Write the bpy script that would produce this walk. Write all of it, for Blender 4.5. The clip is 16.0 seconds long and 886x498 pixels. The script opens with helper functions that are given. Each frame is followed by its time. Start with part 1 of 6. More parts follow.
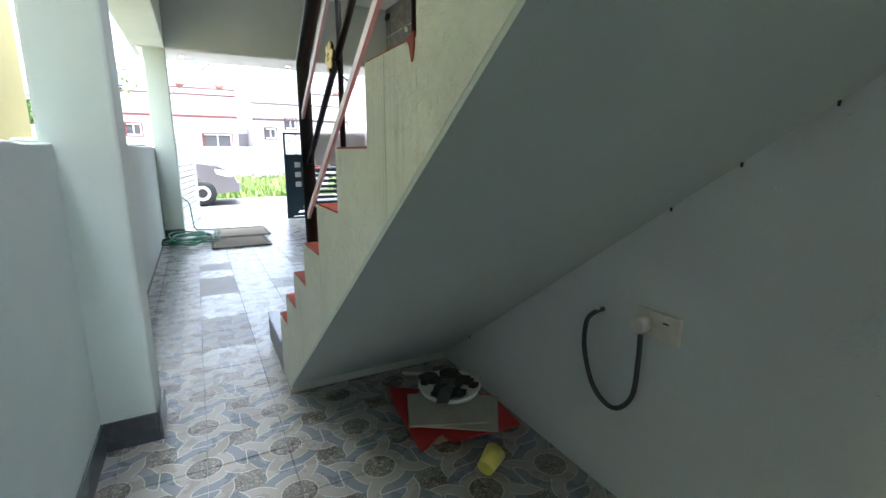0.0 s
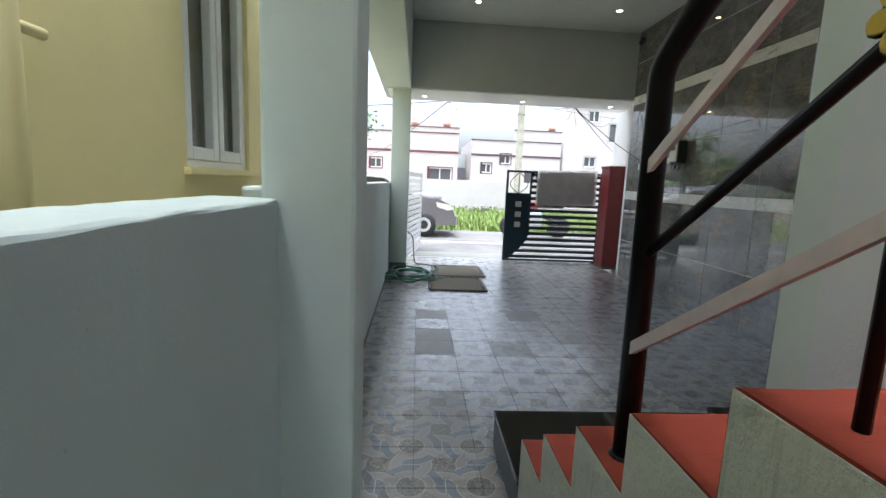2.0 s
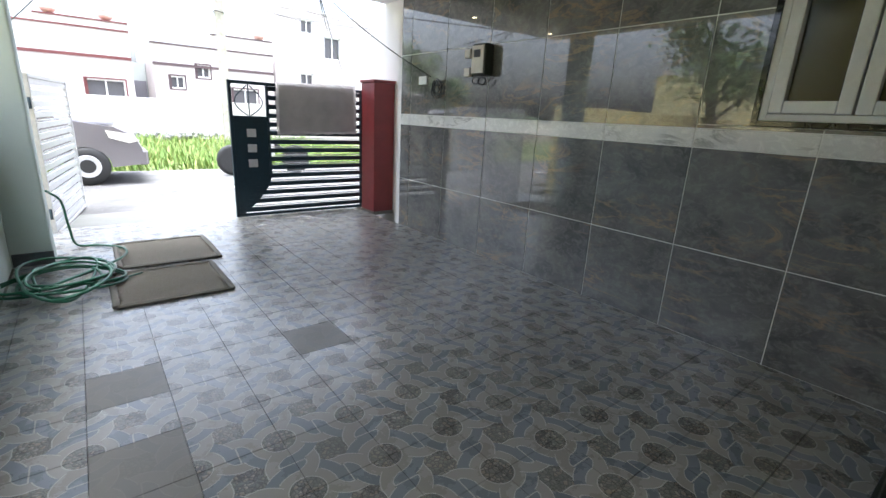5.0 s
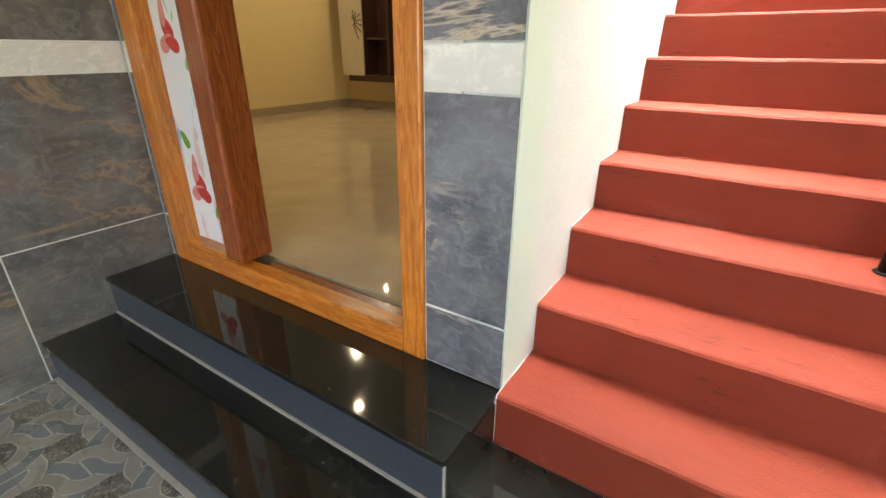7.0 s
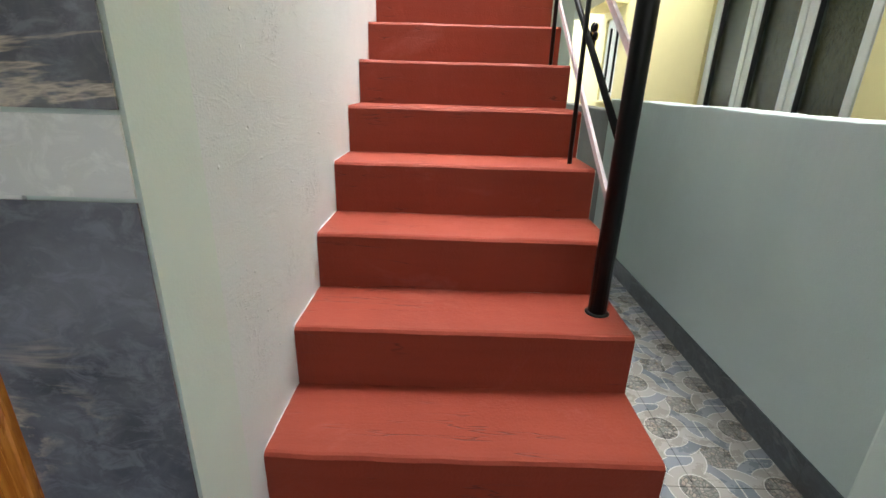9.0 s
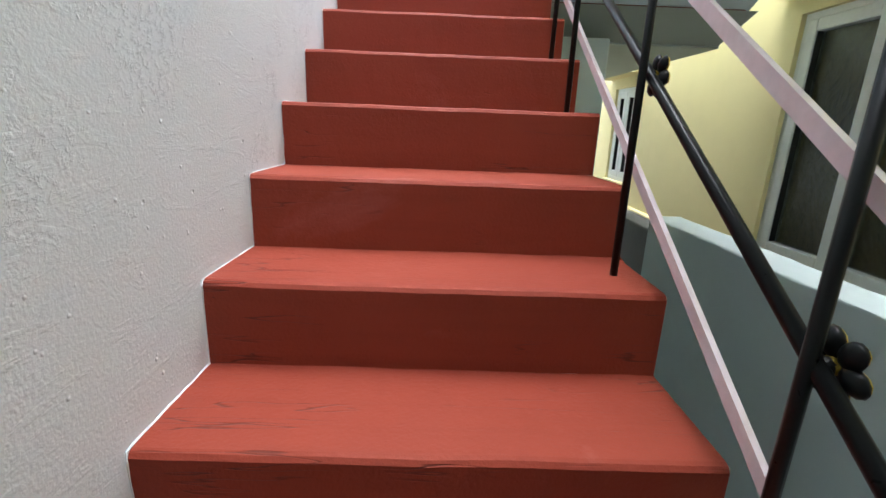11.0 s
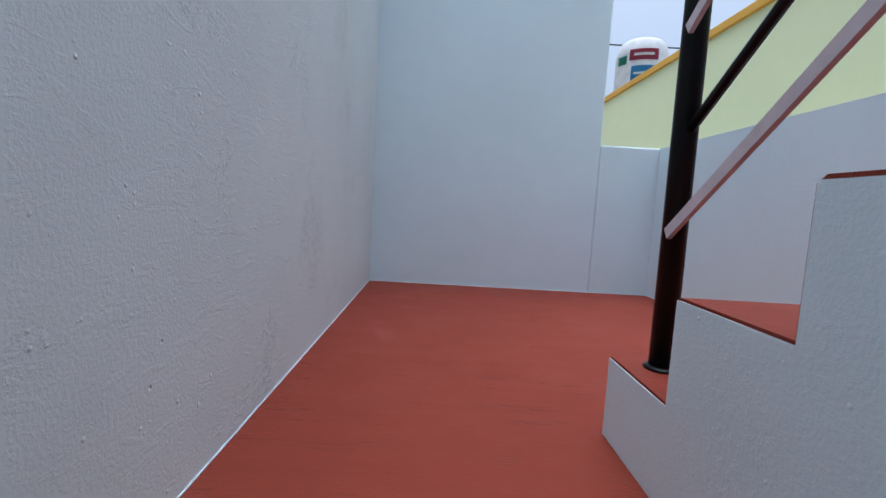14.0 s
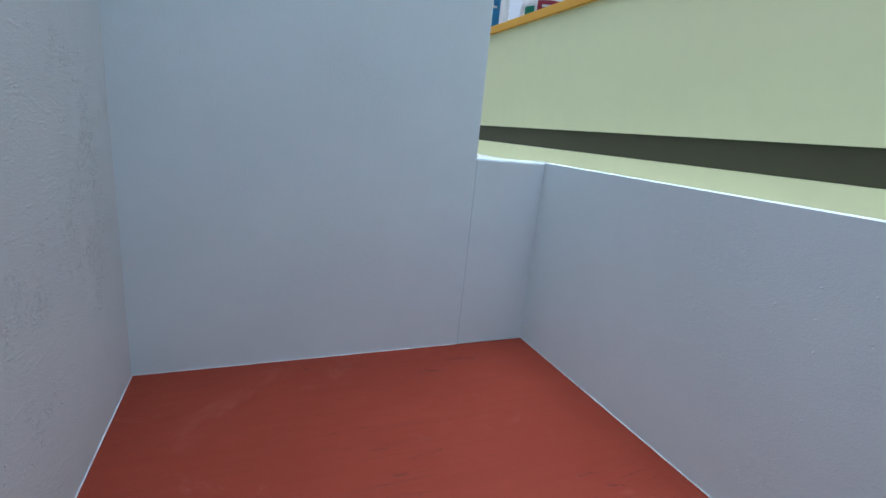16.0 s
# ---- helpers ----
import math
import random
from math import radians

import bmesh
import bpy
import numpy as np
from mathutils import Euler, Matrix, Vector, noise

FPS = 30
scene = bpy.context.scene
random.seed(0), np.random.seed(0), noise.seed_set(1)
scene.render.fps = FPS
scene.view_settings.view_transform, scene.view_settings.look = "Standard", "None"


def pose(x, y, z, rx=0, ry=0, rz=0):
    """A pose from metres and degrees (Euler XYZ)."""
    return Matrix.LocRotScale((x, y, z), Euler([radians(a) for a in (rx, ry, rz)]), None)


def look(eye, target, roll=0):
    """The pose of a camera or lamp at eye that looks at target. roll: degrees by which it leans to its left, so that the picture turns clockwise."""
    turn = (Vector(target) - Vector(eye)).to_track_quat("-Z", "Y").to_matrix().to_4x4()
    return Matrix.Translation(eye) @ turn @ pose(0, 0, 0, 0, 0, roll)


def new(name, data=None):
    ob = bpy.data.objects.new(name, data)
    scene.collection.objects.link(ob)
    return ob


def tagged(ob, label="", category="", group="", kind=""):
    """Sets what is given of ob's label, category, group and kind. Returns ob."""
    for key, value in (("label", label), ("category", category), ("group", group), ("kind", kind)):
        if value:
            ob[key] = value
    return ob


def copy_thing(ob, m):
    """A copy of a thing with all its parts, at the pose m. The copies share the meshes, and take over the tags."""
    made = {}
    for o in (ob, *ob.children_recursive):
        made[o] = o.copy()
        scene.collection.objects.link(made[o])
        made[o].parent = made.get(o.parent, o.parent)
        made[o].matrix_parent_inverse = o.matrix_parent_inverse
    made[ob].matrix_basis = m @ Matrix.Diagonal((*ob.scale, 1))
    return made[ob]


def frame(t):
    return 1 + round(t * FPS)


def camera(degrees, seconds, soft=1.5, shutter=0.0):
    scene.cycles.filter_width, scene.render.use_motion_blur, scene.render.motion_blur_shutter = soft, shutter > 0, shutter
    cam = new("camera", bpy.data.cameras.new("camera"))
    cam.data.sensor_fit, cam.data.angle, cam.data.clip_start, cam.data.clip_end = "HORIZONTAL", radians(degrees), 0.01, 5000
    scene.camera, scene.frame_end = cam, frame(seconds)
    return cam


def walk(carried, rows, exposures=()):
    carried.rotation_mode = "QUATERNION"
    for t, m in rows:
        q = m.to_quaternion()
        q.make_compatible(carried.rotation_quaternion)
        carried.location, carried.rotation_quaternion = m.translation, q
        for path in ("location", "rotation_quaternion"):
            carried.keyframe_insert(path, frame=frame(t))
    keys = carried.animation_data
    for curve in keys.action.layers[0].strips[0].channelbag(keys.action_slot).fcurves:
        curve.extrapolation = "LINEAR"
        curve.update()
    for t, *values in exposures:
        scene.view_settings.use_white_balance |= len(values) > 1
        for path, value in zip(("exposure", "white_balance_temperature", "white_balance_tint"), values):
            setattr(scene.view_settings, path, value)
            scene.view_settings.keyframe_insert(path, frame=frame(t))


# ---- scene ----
cam = camera(88.4, 16.0)
PATH = [
    (0, (0.389, -0.051, 1.198), (1.312, 1.674, 0.782), 0.3),
    (0.5, (0.356, 0.128, 1.241), (0.939, 2.02, 0.95), 2.5),
    (1, (0.316, 0.337, 1.278), (0.714, 2.275, 0.986), 2.7),
    (1.5, (0.294, 0.581, 1.275), (0.532, 2.547, 0.992), 2.5),
    (2, (0.3, 0.877, 1.281), (0.419, 2.852, 0.989), 2.4),
    (2.5, (0.284, 1.212, 1.259), (0.337, 3.189, 0.962), 2.5),
    (3, (0.262, 1.536, 1.274), (0.312, 3.515, 0.988), 2.1),
    (5.3, (0.559, 3.052, 1.241), (2.012, 4.245, 0.557), 2.8),
    (5.5, (0.658, 3.142, 1.251), (2.272, 4.062, 0.512), 2.3),
    (6, (0.858, 3.332, 1.227), (2.679, 3.423, 0.404), 1.7),
    (6.2, (0.937, 3.373, 1.215), (2.718, 3.026, 0.376), 0.5),
    (6.5, (1.056, 3.405, 1.21), (2.67, 2.553, 0.392), -0.1),
    (7, (1.184, 3.349, 1.24), (2.178, 1.814, 0.431), 0.4),
    (7.5, (1.253, 3.333, 1.269), (1.551, 1.514, 0.491), 0.7),
    (8, (1.269, 3.319, 1.283), (1.326, 1.476, 0.509), 1.4),
    (8.2, (1.261, 3.295, 1.28), (1.273, 1.447, 0.515), 1.2),
    (10.3, (1.173, 2.097, 1.541), (1.189, 0.18, 0.975), 2.4),
    (10.5, (1.177, 1.993, 1.622), (1.166, 0.076, 1.053), 2.3),
    (11, (1.164, 1.717, 1.683), (1.128, -0.21, 1.149), 2.2),
    (11.5, (1.161, 1.463, 1.968), (1.165, -0.47, 1.456), 2.7),
    (11.8, (1.17, 1.325, 2.035), (1.2, -0.632, 1.602), 2.9),
    (12, (1.166, 1.213, 2.052), (1.214, -0.742, 1.634), 2.9),
    (12.5, (1.199, 0.883, 2.29), (1.229, -1.087, 1.947), 3.0),
    (12.8, (1.175, 0.71, 2.405), (1.207, -1.266, 2.1), 2.4),
    (13, (1.159, 0.594, 2.516), (1.19, -1.384, 2.227), 2.2),
    (13.2, (1.162, 0.479, 2.608), (1.197, -1.503, 2.335), 2.8),
    (13.5, (1.166, 0.38, 2.738), (1.209, -1.604, 2.489), 3.4),
    (13.7, (1.18, 0.28, 2.752), (1.186, -1.709, 2.545), 3.5),
    (14, (1.192, 0.118, 2.758), (1.148, -1.873, 2.567), 3.4),
    (14.5, (1.191, -0.138, 3.024), (1.067, -2.127, 2.865), 2.6),
    (15, (1.168, -0.351, 3.03), (0.955, -2.326, 2.794), 2.6),
    (15.5, (1.13, -0.623, 3.24), (0.82, -2.564, 2.868), 3.6),
    (16, (1.13, -0.87, 3.317), (0.368, -2.65, 2.816), 5.5),
]
walk(cam, [(t, look(eye, at, roll)) for t, eye, at, roll in PATH],
     exposures=[(0, 3.25, 5600, 8), (1.0, 2.62, 5750, 8), (3.0, 2.15, 5800, 8), (5.3, 3.0, 5800, 10), (6.0, 4.15, 6050, 10), (7.0, 4.55, 6600, 10), (7.5, 4.15, 6450, 10), (8.2, 3.7, 6300, 10), (10.3, 2.7, 5950, 8), (11.5, 2.2, 5650, 8), (12.0, 1.82, 5500, 7), (12.5, 1.65, 5350, 8), (13.4, 0.97, 5350, 8), (14.0, 0.52, 5320, 8), (14.5, 0.3, 5300, 8), (16.0, 0.3, 5250, 6)])

# ---------------------------------------------------------------- world and light
world = bpy.data.worlds.new("world")
scene.world = world
world.use_nodes = True
wn = world.node_tree
sky = wn.nodes.new("ShaderNodeTexSky")
sky.sky_type = 'NISHITA'
sky.sun_disc = False
sky.sun_elevation = radians(86)
sky.sun_rotation = radians(175)
sky.air_density, sky.dust_density, sky.ozone_density = 1.0, 8.0, 0.7
wn.nodes["Background"].inputs["Strength"].default_value = 0.15
haze = wn.nodes.new("ShaderNodeHueSaturation")      # thin monsoon cloud takes most of the blue away
haze.inputs["Saturation"].default_value = 0.4
wn.links.new(sky.outputs[0], haze.inputs["Color"])
wn.links.new(haze.outputs[0], wn.nodes["Background"].inputs[0])
sun = new("sun", bpy.data.lights.new("sun", "SUN"))
sun.data.energy, sun.data.angle, sun.data.color = 0.65, radians(50), (1.0, 0.97, 0.93)
sun.matrix_world = look((1.0, 1.5, 14), (0, 0, 0))


# ---------------------------------------------------------------- helpers
def box(bm, x0, x1, y0, y1, z0, z1, bevel=0.0):
    r = bmesh.ops.create_cube(bm, size=1)
    vs = r["verts"]
    for v in vs:
        v.co = Vector(((x0 + x1) / 2 + v.co.x * (x1 - x0), (y0 + y1) / 2 + v.co.y * (y1 - y0), (z0 + z1) / 2 + v.co.z * (z1 - z0)))
    if bevel > 0:
        es = list({e for v in vs for e in v.link_edges})
        bmesh.ops.bevel(bm, geom=es, offset=bevel, segments=2, profile=0.5, affect='EDGES', clamp_overlap=True)
    return bm


def boxm(x0, x1, y0, y1, z0, z1, bevel=0.0):
    return box(bmesh.new(), x0, x1, y0, y1, z0, z1, bevel)


def prism(profile, axis, a, b, bm=None):
    """A profile of (u, v) pairs pushed from a to b along the axis x (u=y, v=z) or y (u=x, v=z) or z (u=x, v=y)."""
    bm = bm or bmesh.new()
    def at(u, v, w):
        return {"x": (w, u, v), "y": (u, w, v), "z": (u, v, w)}[axis]
    lo = [bm.verts.new(at(u, v, a)) for u, v in profile]
    hi = [bm.verts.new(at(u, v, b)) for u, v in profile]
    bm.faces.new(lo), bm.faces.new(hi[::-1])
    for i in range(len(profile)):
        j = (i + 1) % len(profile)
        bm.faces.new((lo[j], lo[i], hi[i], hi[j]))
    bmesh.ops.recalc_face_normals(bm, faces=bm.faces[:])
    return bm


def tube(points, radius, sides=12, bm=None, cap=True):
    """A round bar along points."""
    bm = bm or bmesh.new()
    pts = [Vector(p) for p in points]
    rings, up = [], None
    for i, p in enumerate(pts):
        d = (pts[min(i + 1, len(pts) - 1)] - pts[max(i - 1, 0)]).normalized()
        if up is None:
            up = d.orthogonal().normalized()
        up = (up - d * up.dot(d)).normalized()
        side = d.cross(up)
        rings.append([bm.verts.new(p + radius * (math.cos(2 * math.pi * k / sides) * up + math.sin(2 * math.pi * k / sides) * side)) for k in range(sides)])
    for a, b in zip(rings, rings[1:]):
        for k in range(sides):
            bm.faces.new((a[k], a[(k + 1) % sides], b[(k + 1) % sides], b[k])).smooth = True
    if cap:
        bm.faces.new(rings[0][::-1]), bm.faces.new(rings[-1])
    bmesh.ops.recalc_face_normals(bm, faces=bm.faces[:])
    return bm


def bar(a, b, w, h, bm=None):
    """A flat bar from a to b in a plane of constant x: w thick in x, h across."""
    a, b = Vector(a), Vector(b)
    d = (b - a).normalized()
    n = Vector((1, 0, 0)).cross(d).normalized() * h / 2
    return prism([((a - n).y, (a - n).z), ((b - n).y, (b - n).z), ((b + n).y, (b + n).z), ((a + n).y, (a + n).z)], "x", a.x - w / 2, a.x + w / 2, bm)


def lathe(profile, steps=24, bm=None, centre=(0, 0, 0)):
    bm = bm or bmesh.new()
    c = Vector(centre)
    rings = []
    for r, z in profile:
        rings.append([bm.verts.new(c + Vector((r * math.cos(2 * math.pi * k / steps), r * math.sin(2 * math.pi * k / steps), z))) for k in range(steps)])
    for a, b in zip(rings, rings[1:]):
        for k in range(steps):
            bm.faces.new((a[k], a[(k + 1) % steps], b[(k + 1) % steps], b[k])).smooth = True
    bm.faces.new(rings[0][::-1]), bm.faces.new(rings[-1])
    bmesh.ops.recalc_face_normals(bm, faces=bm.faces[:])
    return bm


def wobble(bm, amount, scale, cut=0):
    """Uneven plaster: pushes vertices a little."""
    for v in bm.verts:
        n = noise.noise_vector(v.co * scale)
        v.co += n * amount
    return bm


def mesh_of(name, bm, material):
    me = bpy.data.meshes.new(name)
    bm.to_mesh(me)
    bm.free()
    for m in (material if isinstance(material, (list, tuple)) else [material]):
        me.materials.append(m)
    return me


def part(name, bm, material, parent=None, label=""):
    ob = new(name, mesh_of(name, bm, material))
    if parent is not None:
        ob.parent = parent
        ob.matrix_parent_inverse = Matrix.Translation(parent.matrix_basis.translation).inverted()
    return tagged(ob, label)


def thing(name, at, label, category, group="", kind=""):
    ob = new(name)
    ob.empty_display_size = 0.1
    ob.matrix_basis = Matrix.Translation(at)
    return tagged(ob, label, category, group, kind)


def solid(name, bm, material, label, category="wall", kind="structure"):
    ob = new(name, mesh_of(name, bm, material))
    return tagged(ob, label, category, kind=kind)


# ---------------------------------------------------------------- materials
class Graph:
    """Short hand for node maths."""
    def __init__(self, name):
        self.m = bpy.data.materials.new(name)
        self.m.use_nodes = True
        self.t = self.m.node_tree
        self.p = self.t.nodes["Principled BSDF"]

    def set(self, socket, v):
        if isinstance(v, bpy.types.NodeSocket):
            self.t.links.new(v, socket)
        else:
            socket.default_value = v

    def math(self, op, a, b=0.0, c=0.0):
        n = self.t.nodes.new("ShaderNodeMath")
        n.operation = op
        for s, v in zip(n.inputs, (a, b, c)):
            self.set(s, v)
        return n.outputs[0]

    def coords(self, kind="Object"):
        return self.t.nodes.new("ShaderNodeTexCoord").outputs[kind]

    def world(self):
        return self.t.nodes.new("ShaderNodeNewGeometry").outputs["Position"]

    def scaled(self, v, s):
        n = self.t.nodes.new("ShaderNodeMapping")
        self.set(n.inputs["Vector"], v)
        n.inputs["Scale"].default_value = s if isinstance(s, (tuple, list)) else (s, s, s)
        return n.outputs[0]

    def noise(self, v, scale, detail=4.0, rough=0.55, distort=0.0):
        n = self.t.nodes.new("ShaderNodeTexNoise")
        self.set(n.inputs["Vector"], v)
        n.inputs["Scale"].default_value, n.inputs["Detail"].default_value = scale, detail
        n.inputs["Roughness"].default_value, n.inputs["Distortion"].default_value = rough, distort
        return n.outputs["Fac"]

    def voronoi(self, v, scale, feature="F1", out="Distance"):
        n = self.t.nodes.new("ShaderNodeTexVoronoi")
        n.feature = feature
        self.set(n.inputs["Vector"], v)
        n.inputs["Scale"].default_value = scale
        return n.outputs[out]

    def ramp(self, f, *stops):
        n = self.t.nodes.new("ShaderNodeValToRGB")
        self.set(n.inputs[0], f)
        e = n.color_ramp.elements
        while len(e) < len(stops):
            e.new(0.5)
        for k, (pos, col) in zip(e, stops):
            k.position = pos
            k.color = (*col, 1) if isinstance(col, tuple) else (col, col, col, 1)
        return n.outputs[0]

    def mix(self, f, a, b, mode="MIX"):
        n = self.t.nodes.new("ShaderNodeMix")
        n.data_type = 'RGBA'
        n.blend_type = mode
        self.set(n.inputs[0], f)
        for s, v in ((n.inputs[6], a), (n.inputs[7], b)):
            self.set(s, (*v, 1) if isinstance(v, tuple) else v)
        return n.outputs[2]

    def bump(self, height, strength=0.3, distance=0.01, normal=None):
        n = self.t.nodes.new("ShaderNodeBump")
        n.inputs["Strength"].default_value, n.inputs["Distance"].default_value = strength, distance
        self.set(n.inputs["Height"], height)
        if normal:
            self.set(n.inputs["Normal"], normal)
        return n.outputs[0]

    def done(self, colour=None, rough=None, normal=None, metal=None, **more):
        if colour is not None:
            self.set(self.p.inputs["Base Color"], (*colour, 1) if isinstance(colour, tuple) else colour)
        if rough is not None:
            self.set(self.p.inputs["Roughness"], rough)
        if normal is not None:
            self.set(self.p.inputs["Normal"], normal)
        if metal is not None:
            self.set(self.p.inputs["Metallic"], metal)
        for k, v in more.items():
            self.set(self.p.inputs[k.replace("_", " ")], v)
        return self.m


def darker(c, f):
    return tuple(x * f for x in c)


def paint(name, c, coarse=0.25, fine=0.2, rough=0.75, stain=0.9, lumps=0.0):
    """Painted plaster: broad stains, small patches, trowel waves and grit."""
    g = Graph(name)
    w = g.world()
    broad = g.noise(w, 1.3, 5, 0.6)
    patch = g.noise(w, 9, 5, 0.6)
    col = g.mix(g.ramp(broad, (0.35, 0.0), (0.7, 1.0)), c, darker(c, stain))
    col = g.mix(g.math("MULTIPLY", g.ramp(patch, (0.45, 0.0), (0.7, 1.0)), 0.35), col, darker(c, 0.93))
    grit = g.noise(w, 160, 3, 0.6)
    wave = g.noise(w, 14, 4, 0.6)
    h = g.math("ADD", g.math("MULTIPLY", grit, fine), g.math("MULTIPLY", wave, coarse))
    if lumps:
        # crusty patches, single grains of sand, pits and trowel drags
        spots = g.ramp(g.noise(w, 60, 5, 0.75, 0.2), (0.50, 0.0), (0.66, 1.0))
        area = g.ramp(g.noise(w, 2.6, 4, 0.65), (0.53, 0.03), (0.66, 1.0))
        h = g.math("ADD", h, g.math("MULTIPLY", g.math("MULTIPLY", spots, area), lumps))
        grain = g.ramp(g.voronoi(w, 55), (0.0, 1.0), (0.22, 0.0))
        rare = g.ramp(g.noise(w, 23, 2, 0.6), (0.60, 0.0), (0.66, 1.0))
        h = g.math("ADD", h, g.math("MULTIPLY", g.math("MULTIPLY", grain, rare), lumps * 1.6))
        drag = g.noise(g.scaled(w, (6, 1.2, 3.5)), 6, 5, 0.65, 0.9)
        h = g.math("ADD", h, g.math("MULTIPLY", g.ramp(drag, (0.52, 0.0), (0.60, 1.0)), lumps * 0.16))
        pit = g.math("MULTIPLY", g.ramp(g.voronoi(w, 17), (0.0, 1.0), (0.07, 0.0)), g.ramp(g.noise(w, 5, 2), (0.52, 0.0), (0.58, 1.0)))
        h = g.math("SUBTRACT", h, g.math("MULTIPLY", pit, lumps * 2.0))
        col = g.mix(g.math("MULTIPLY", pit, 0.35), col, darker(c, 0.55))
    return g.done(col, rough, g.bump(h, 0.7 if lumps > 0.3 else 0.55, 0.008 if lumps > 0.3 else 0.006))


def plain(name, c, rough=0.5, metal=0.0, grain=0.06, scale=30):
    g = Graph(name)
    w = g.world()
    n = g.noise(w, scale, 4)
    col = g.mix(g.ramp(n, (0.35, 0.0), (0.75, 1.0)), c, darker(c, 1 - 2.5 * grain))
    r = g.math("ADD", g.math("MULTIPLY", g.noise(w, scale * 2.3, 3), 0.15), rough - 0.07)
    return g.done(col, r, g.bump(n, 0.08, 0.004), metal)


# plaster colour lowered to hold the dimness under stair and landing
M_SOFFIT = paint("shaded_soffit_plaster", (0.42, 0.47, 0.44), 0.25, 0.15)
M_MINT = paint("pale_mint_plaster", (0.50, 0.58, 0.56), 0.25, 0.16, lumps=0.15)
M_PILLAR = paint("pale_mint_pillar_paint", (0.58, 0.66, 0.62), 0.2, 0.12)
M_STAIRWALL = paint("rough_pale_plaster", (0.61, 0.65, 0.66), 0.13, 0.17, lumps=0.32)
M_BLUE = paint("pale_blue_plaster", (0.66, 0.77, 0.81), 0.16, 0.2, stain=0.94, lumps=0.2)
M_CEIL = paint("ceiling_paint", (0.66, 0.68, 0.66), 0.1, 0.08)
M_BEAM = paint("beam_paint", (0.52, 0.57, 0.55), 0.15, 0.1)
M_WHITE = paint("white_wall_paint", (0.80, 0.79, 0.78), 0.1, 0.1)
M_FARWALL = paint("pinkish_white_street_paint", (0.58, 0.54, 0.53), 0.1, 0.1)
M_YELLOW = paint("yellow_house_paint", (0.80, 0.70, 0.36), 0.12, 0.1, stain=0.97)
M_LEMON = paint("pale_lemon_paint", (0.82, 0.84, 0.50), 0.12, 0.1, stain=0.97)
M_ORANGE = paint("orange_trim_paint", (0.78, 0.42, 0.05), 0.2, 0.1)
# dark tone for the shadow gap under the neighbour's parapet
M_OLIVE = paint("dark_olive_shadow", (0.07, 0.07, 0.035), 0.1, 0.1)
M_CEMENT = paint("bare_cement", (0.17, 0.17, 0.155), 0.4, 0.4, stain=0.6)
M_CREAM_IN = paint("room_cream_paint", (0.72, 0.58, 0.30), 0.05, 0.05, rough=0.6, stain=0.97)
M_BLACKPIPE = plain("black_gloss_steel", (0.007, 0.008, 0.008), 0.30, 0.0, 0.04)
M_BLACKPIPE.node_tree.nodes["Principled BSDF"].inputs["Specular IOR Level"].default_value = 0.16
M_RAILWHITE = plain("pinkish_white_bar_paint", (0.62, 0.54, 0.56), 0.4, 0.0, 0.06)
M_GOLD = plain("gold_paint", (0.55, 0.40, 0.06), 0.35, 0.35)
M_UPVC = plain("white_upvc", (0.74, 0.75, 0.72), 0.35, 0.0, 0.03)
M_DARKRUB = plain("black_rubber", (0.02, 0.02, 0.02), 0.6)
M_PLASTICW = plain("off_white_plastic", (0.66, 0.62, 0.55), 0.4, 0.0, 0.05)
M_HOSEGREEN = plain("green_hose_rubber", (0.012, 0.12, 0.06), 0.35)
M_CABLE = plain("black_cable", (0.015, 0.015, 0.016), 0.5)
M_RED = plain("maroon_paint", (0.19, 0.022, 0.024), 0.45, 0.0, 0.08, 8)
M_NAVY = plain("navy_gate_paint", (0.012, 0.032, 0.048), 0.35, 0.0, 0.1)
M_SILVER = plain("silver_gate_paint", (0.55, 0.55, 0.56), 0.35, 0.3)


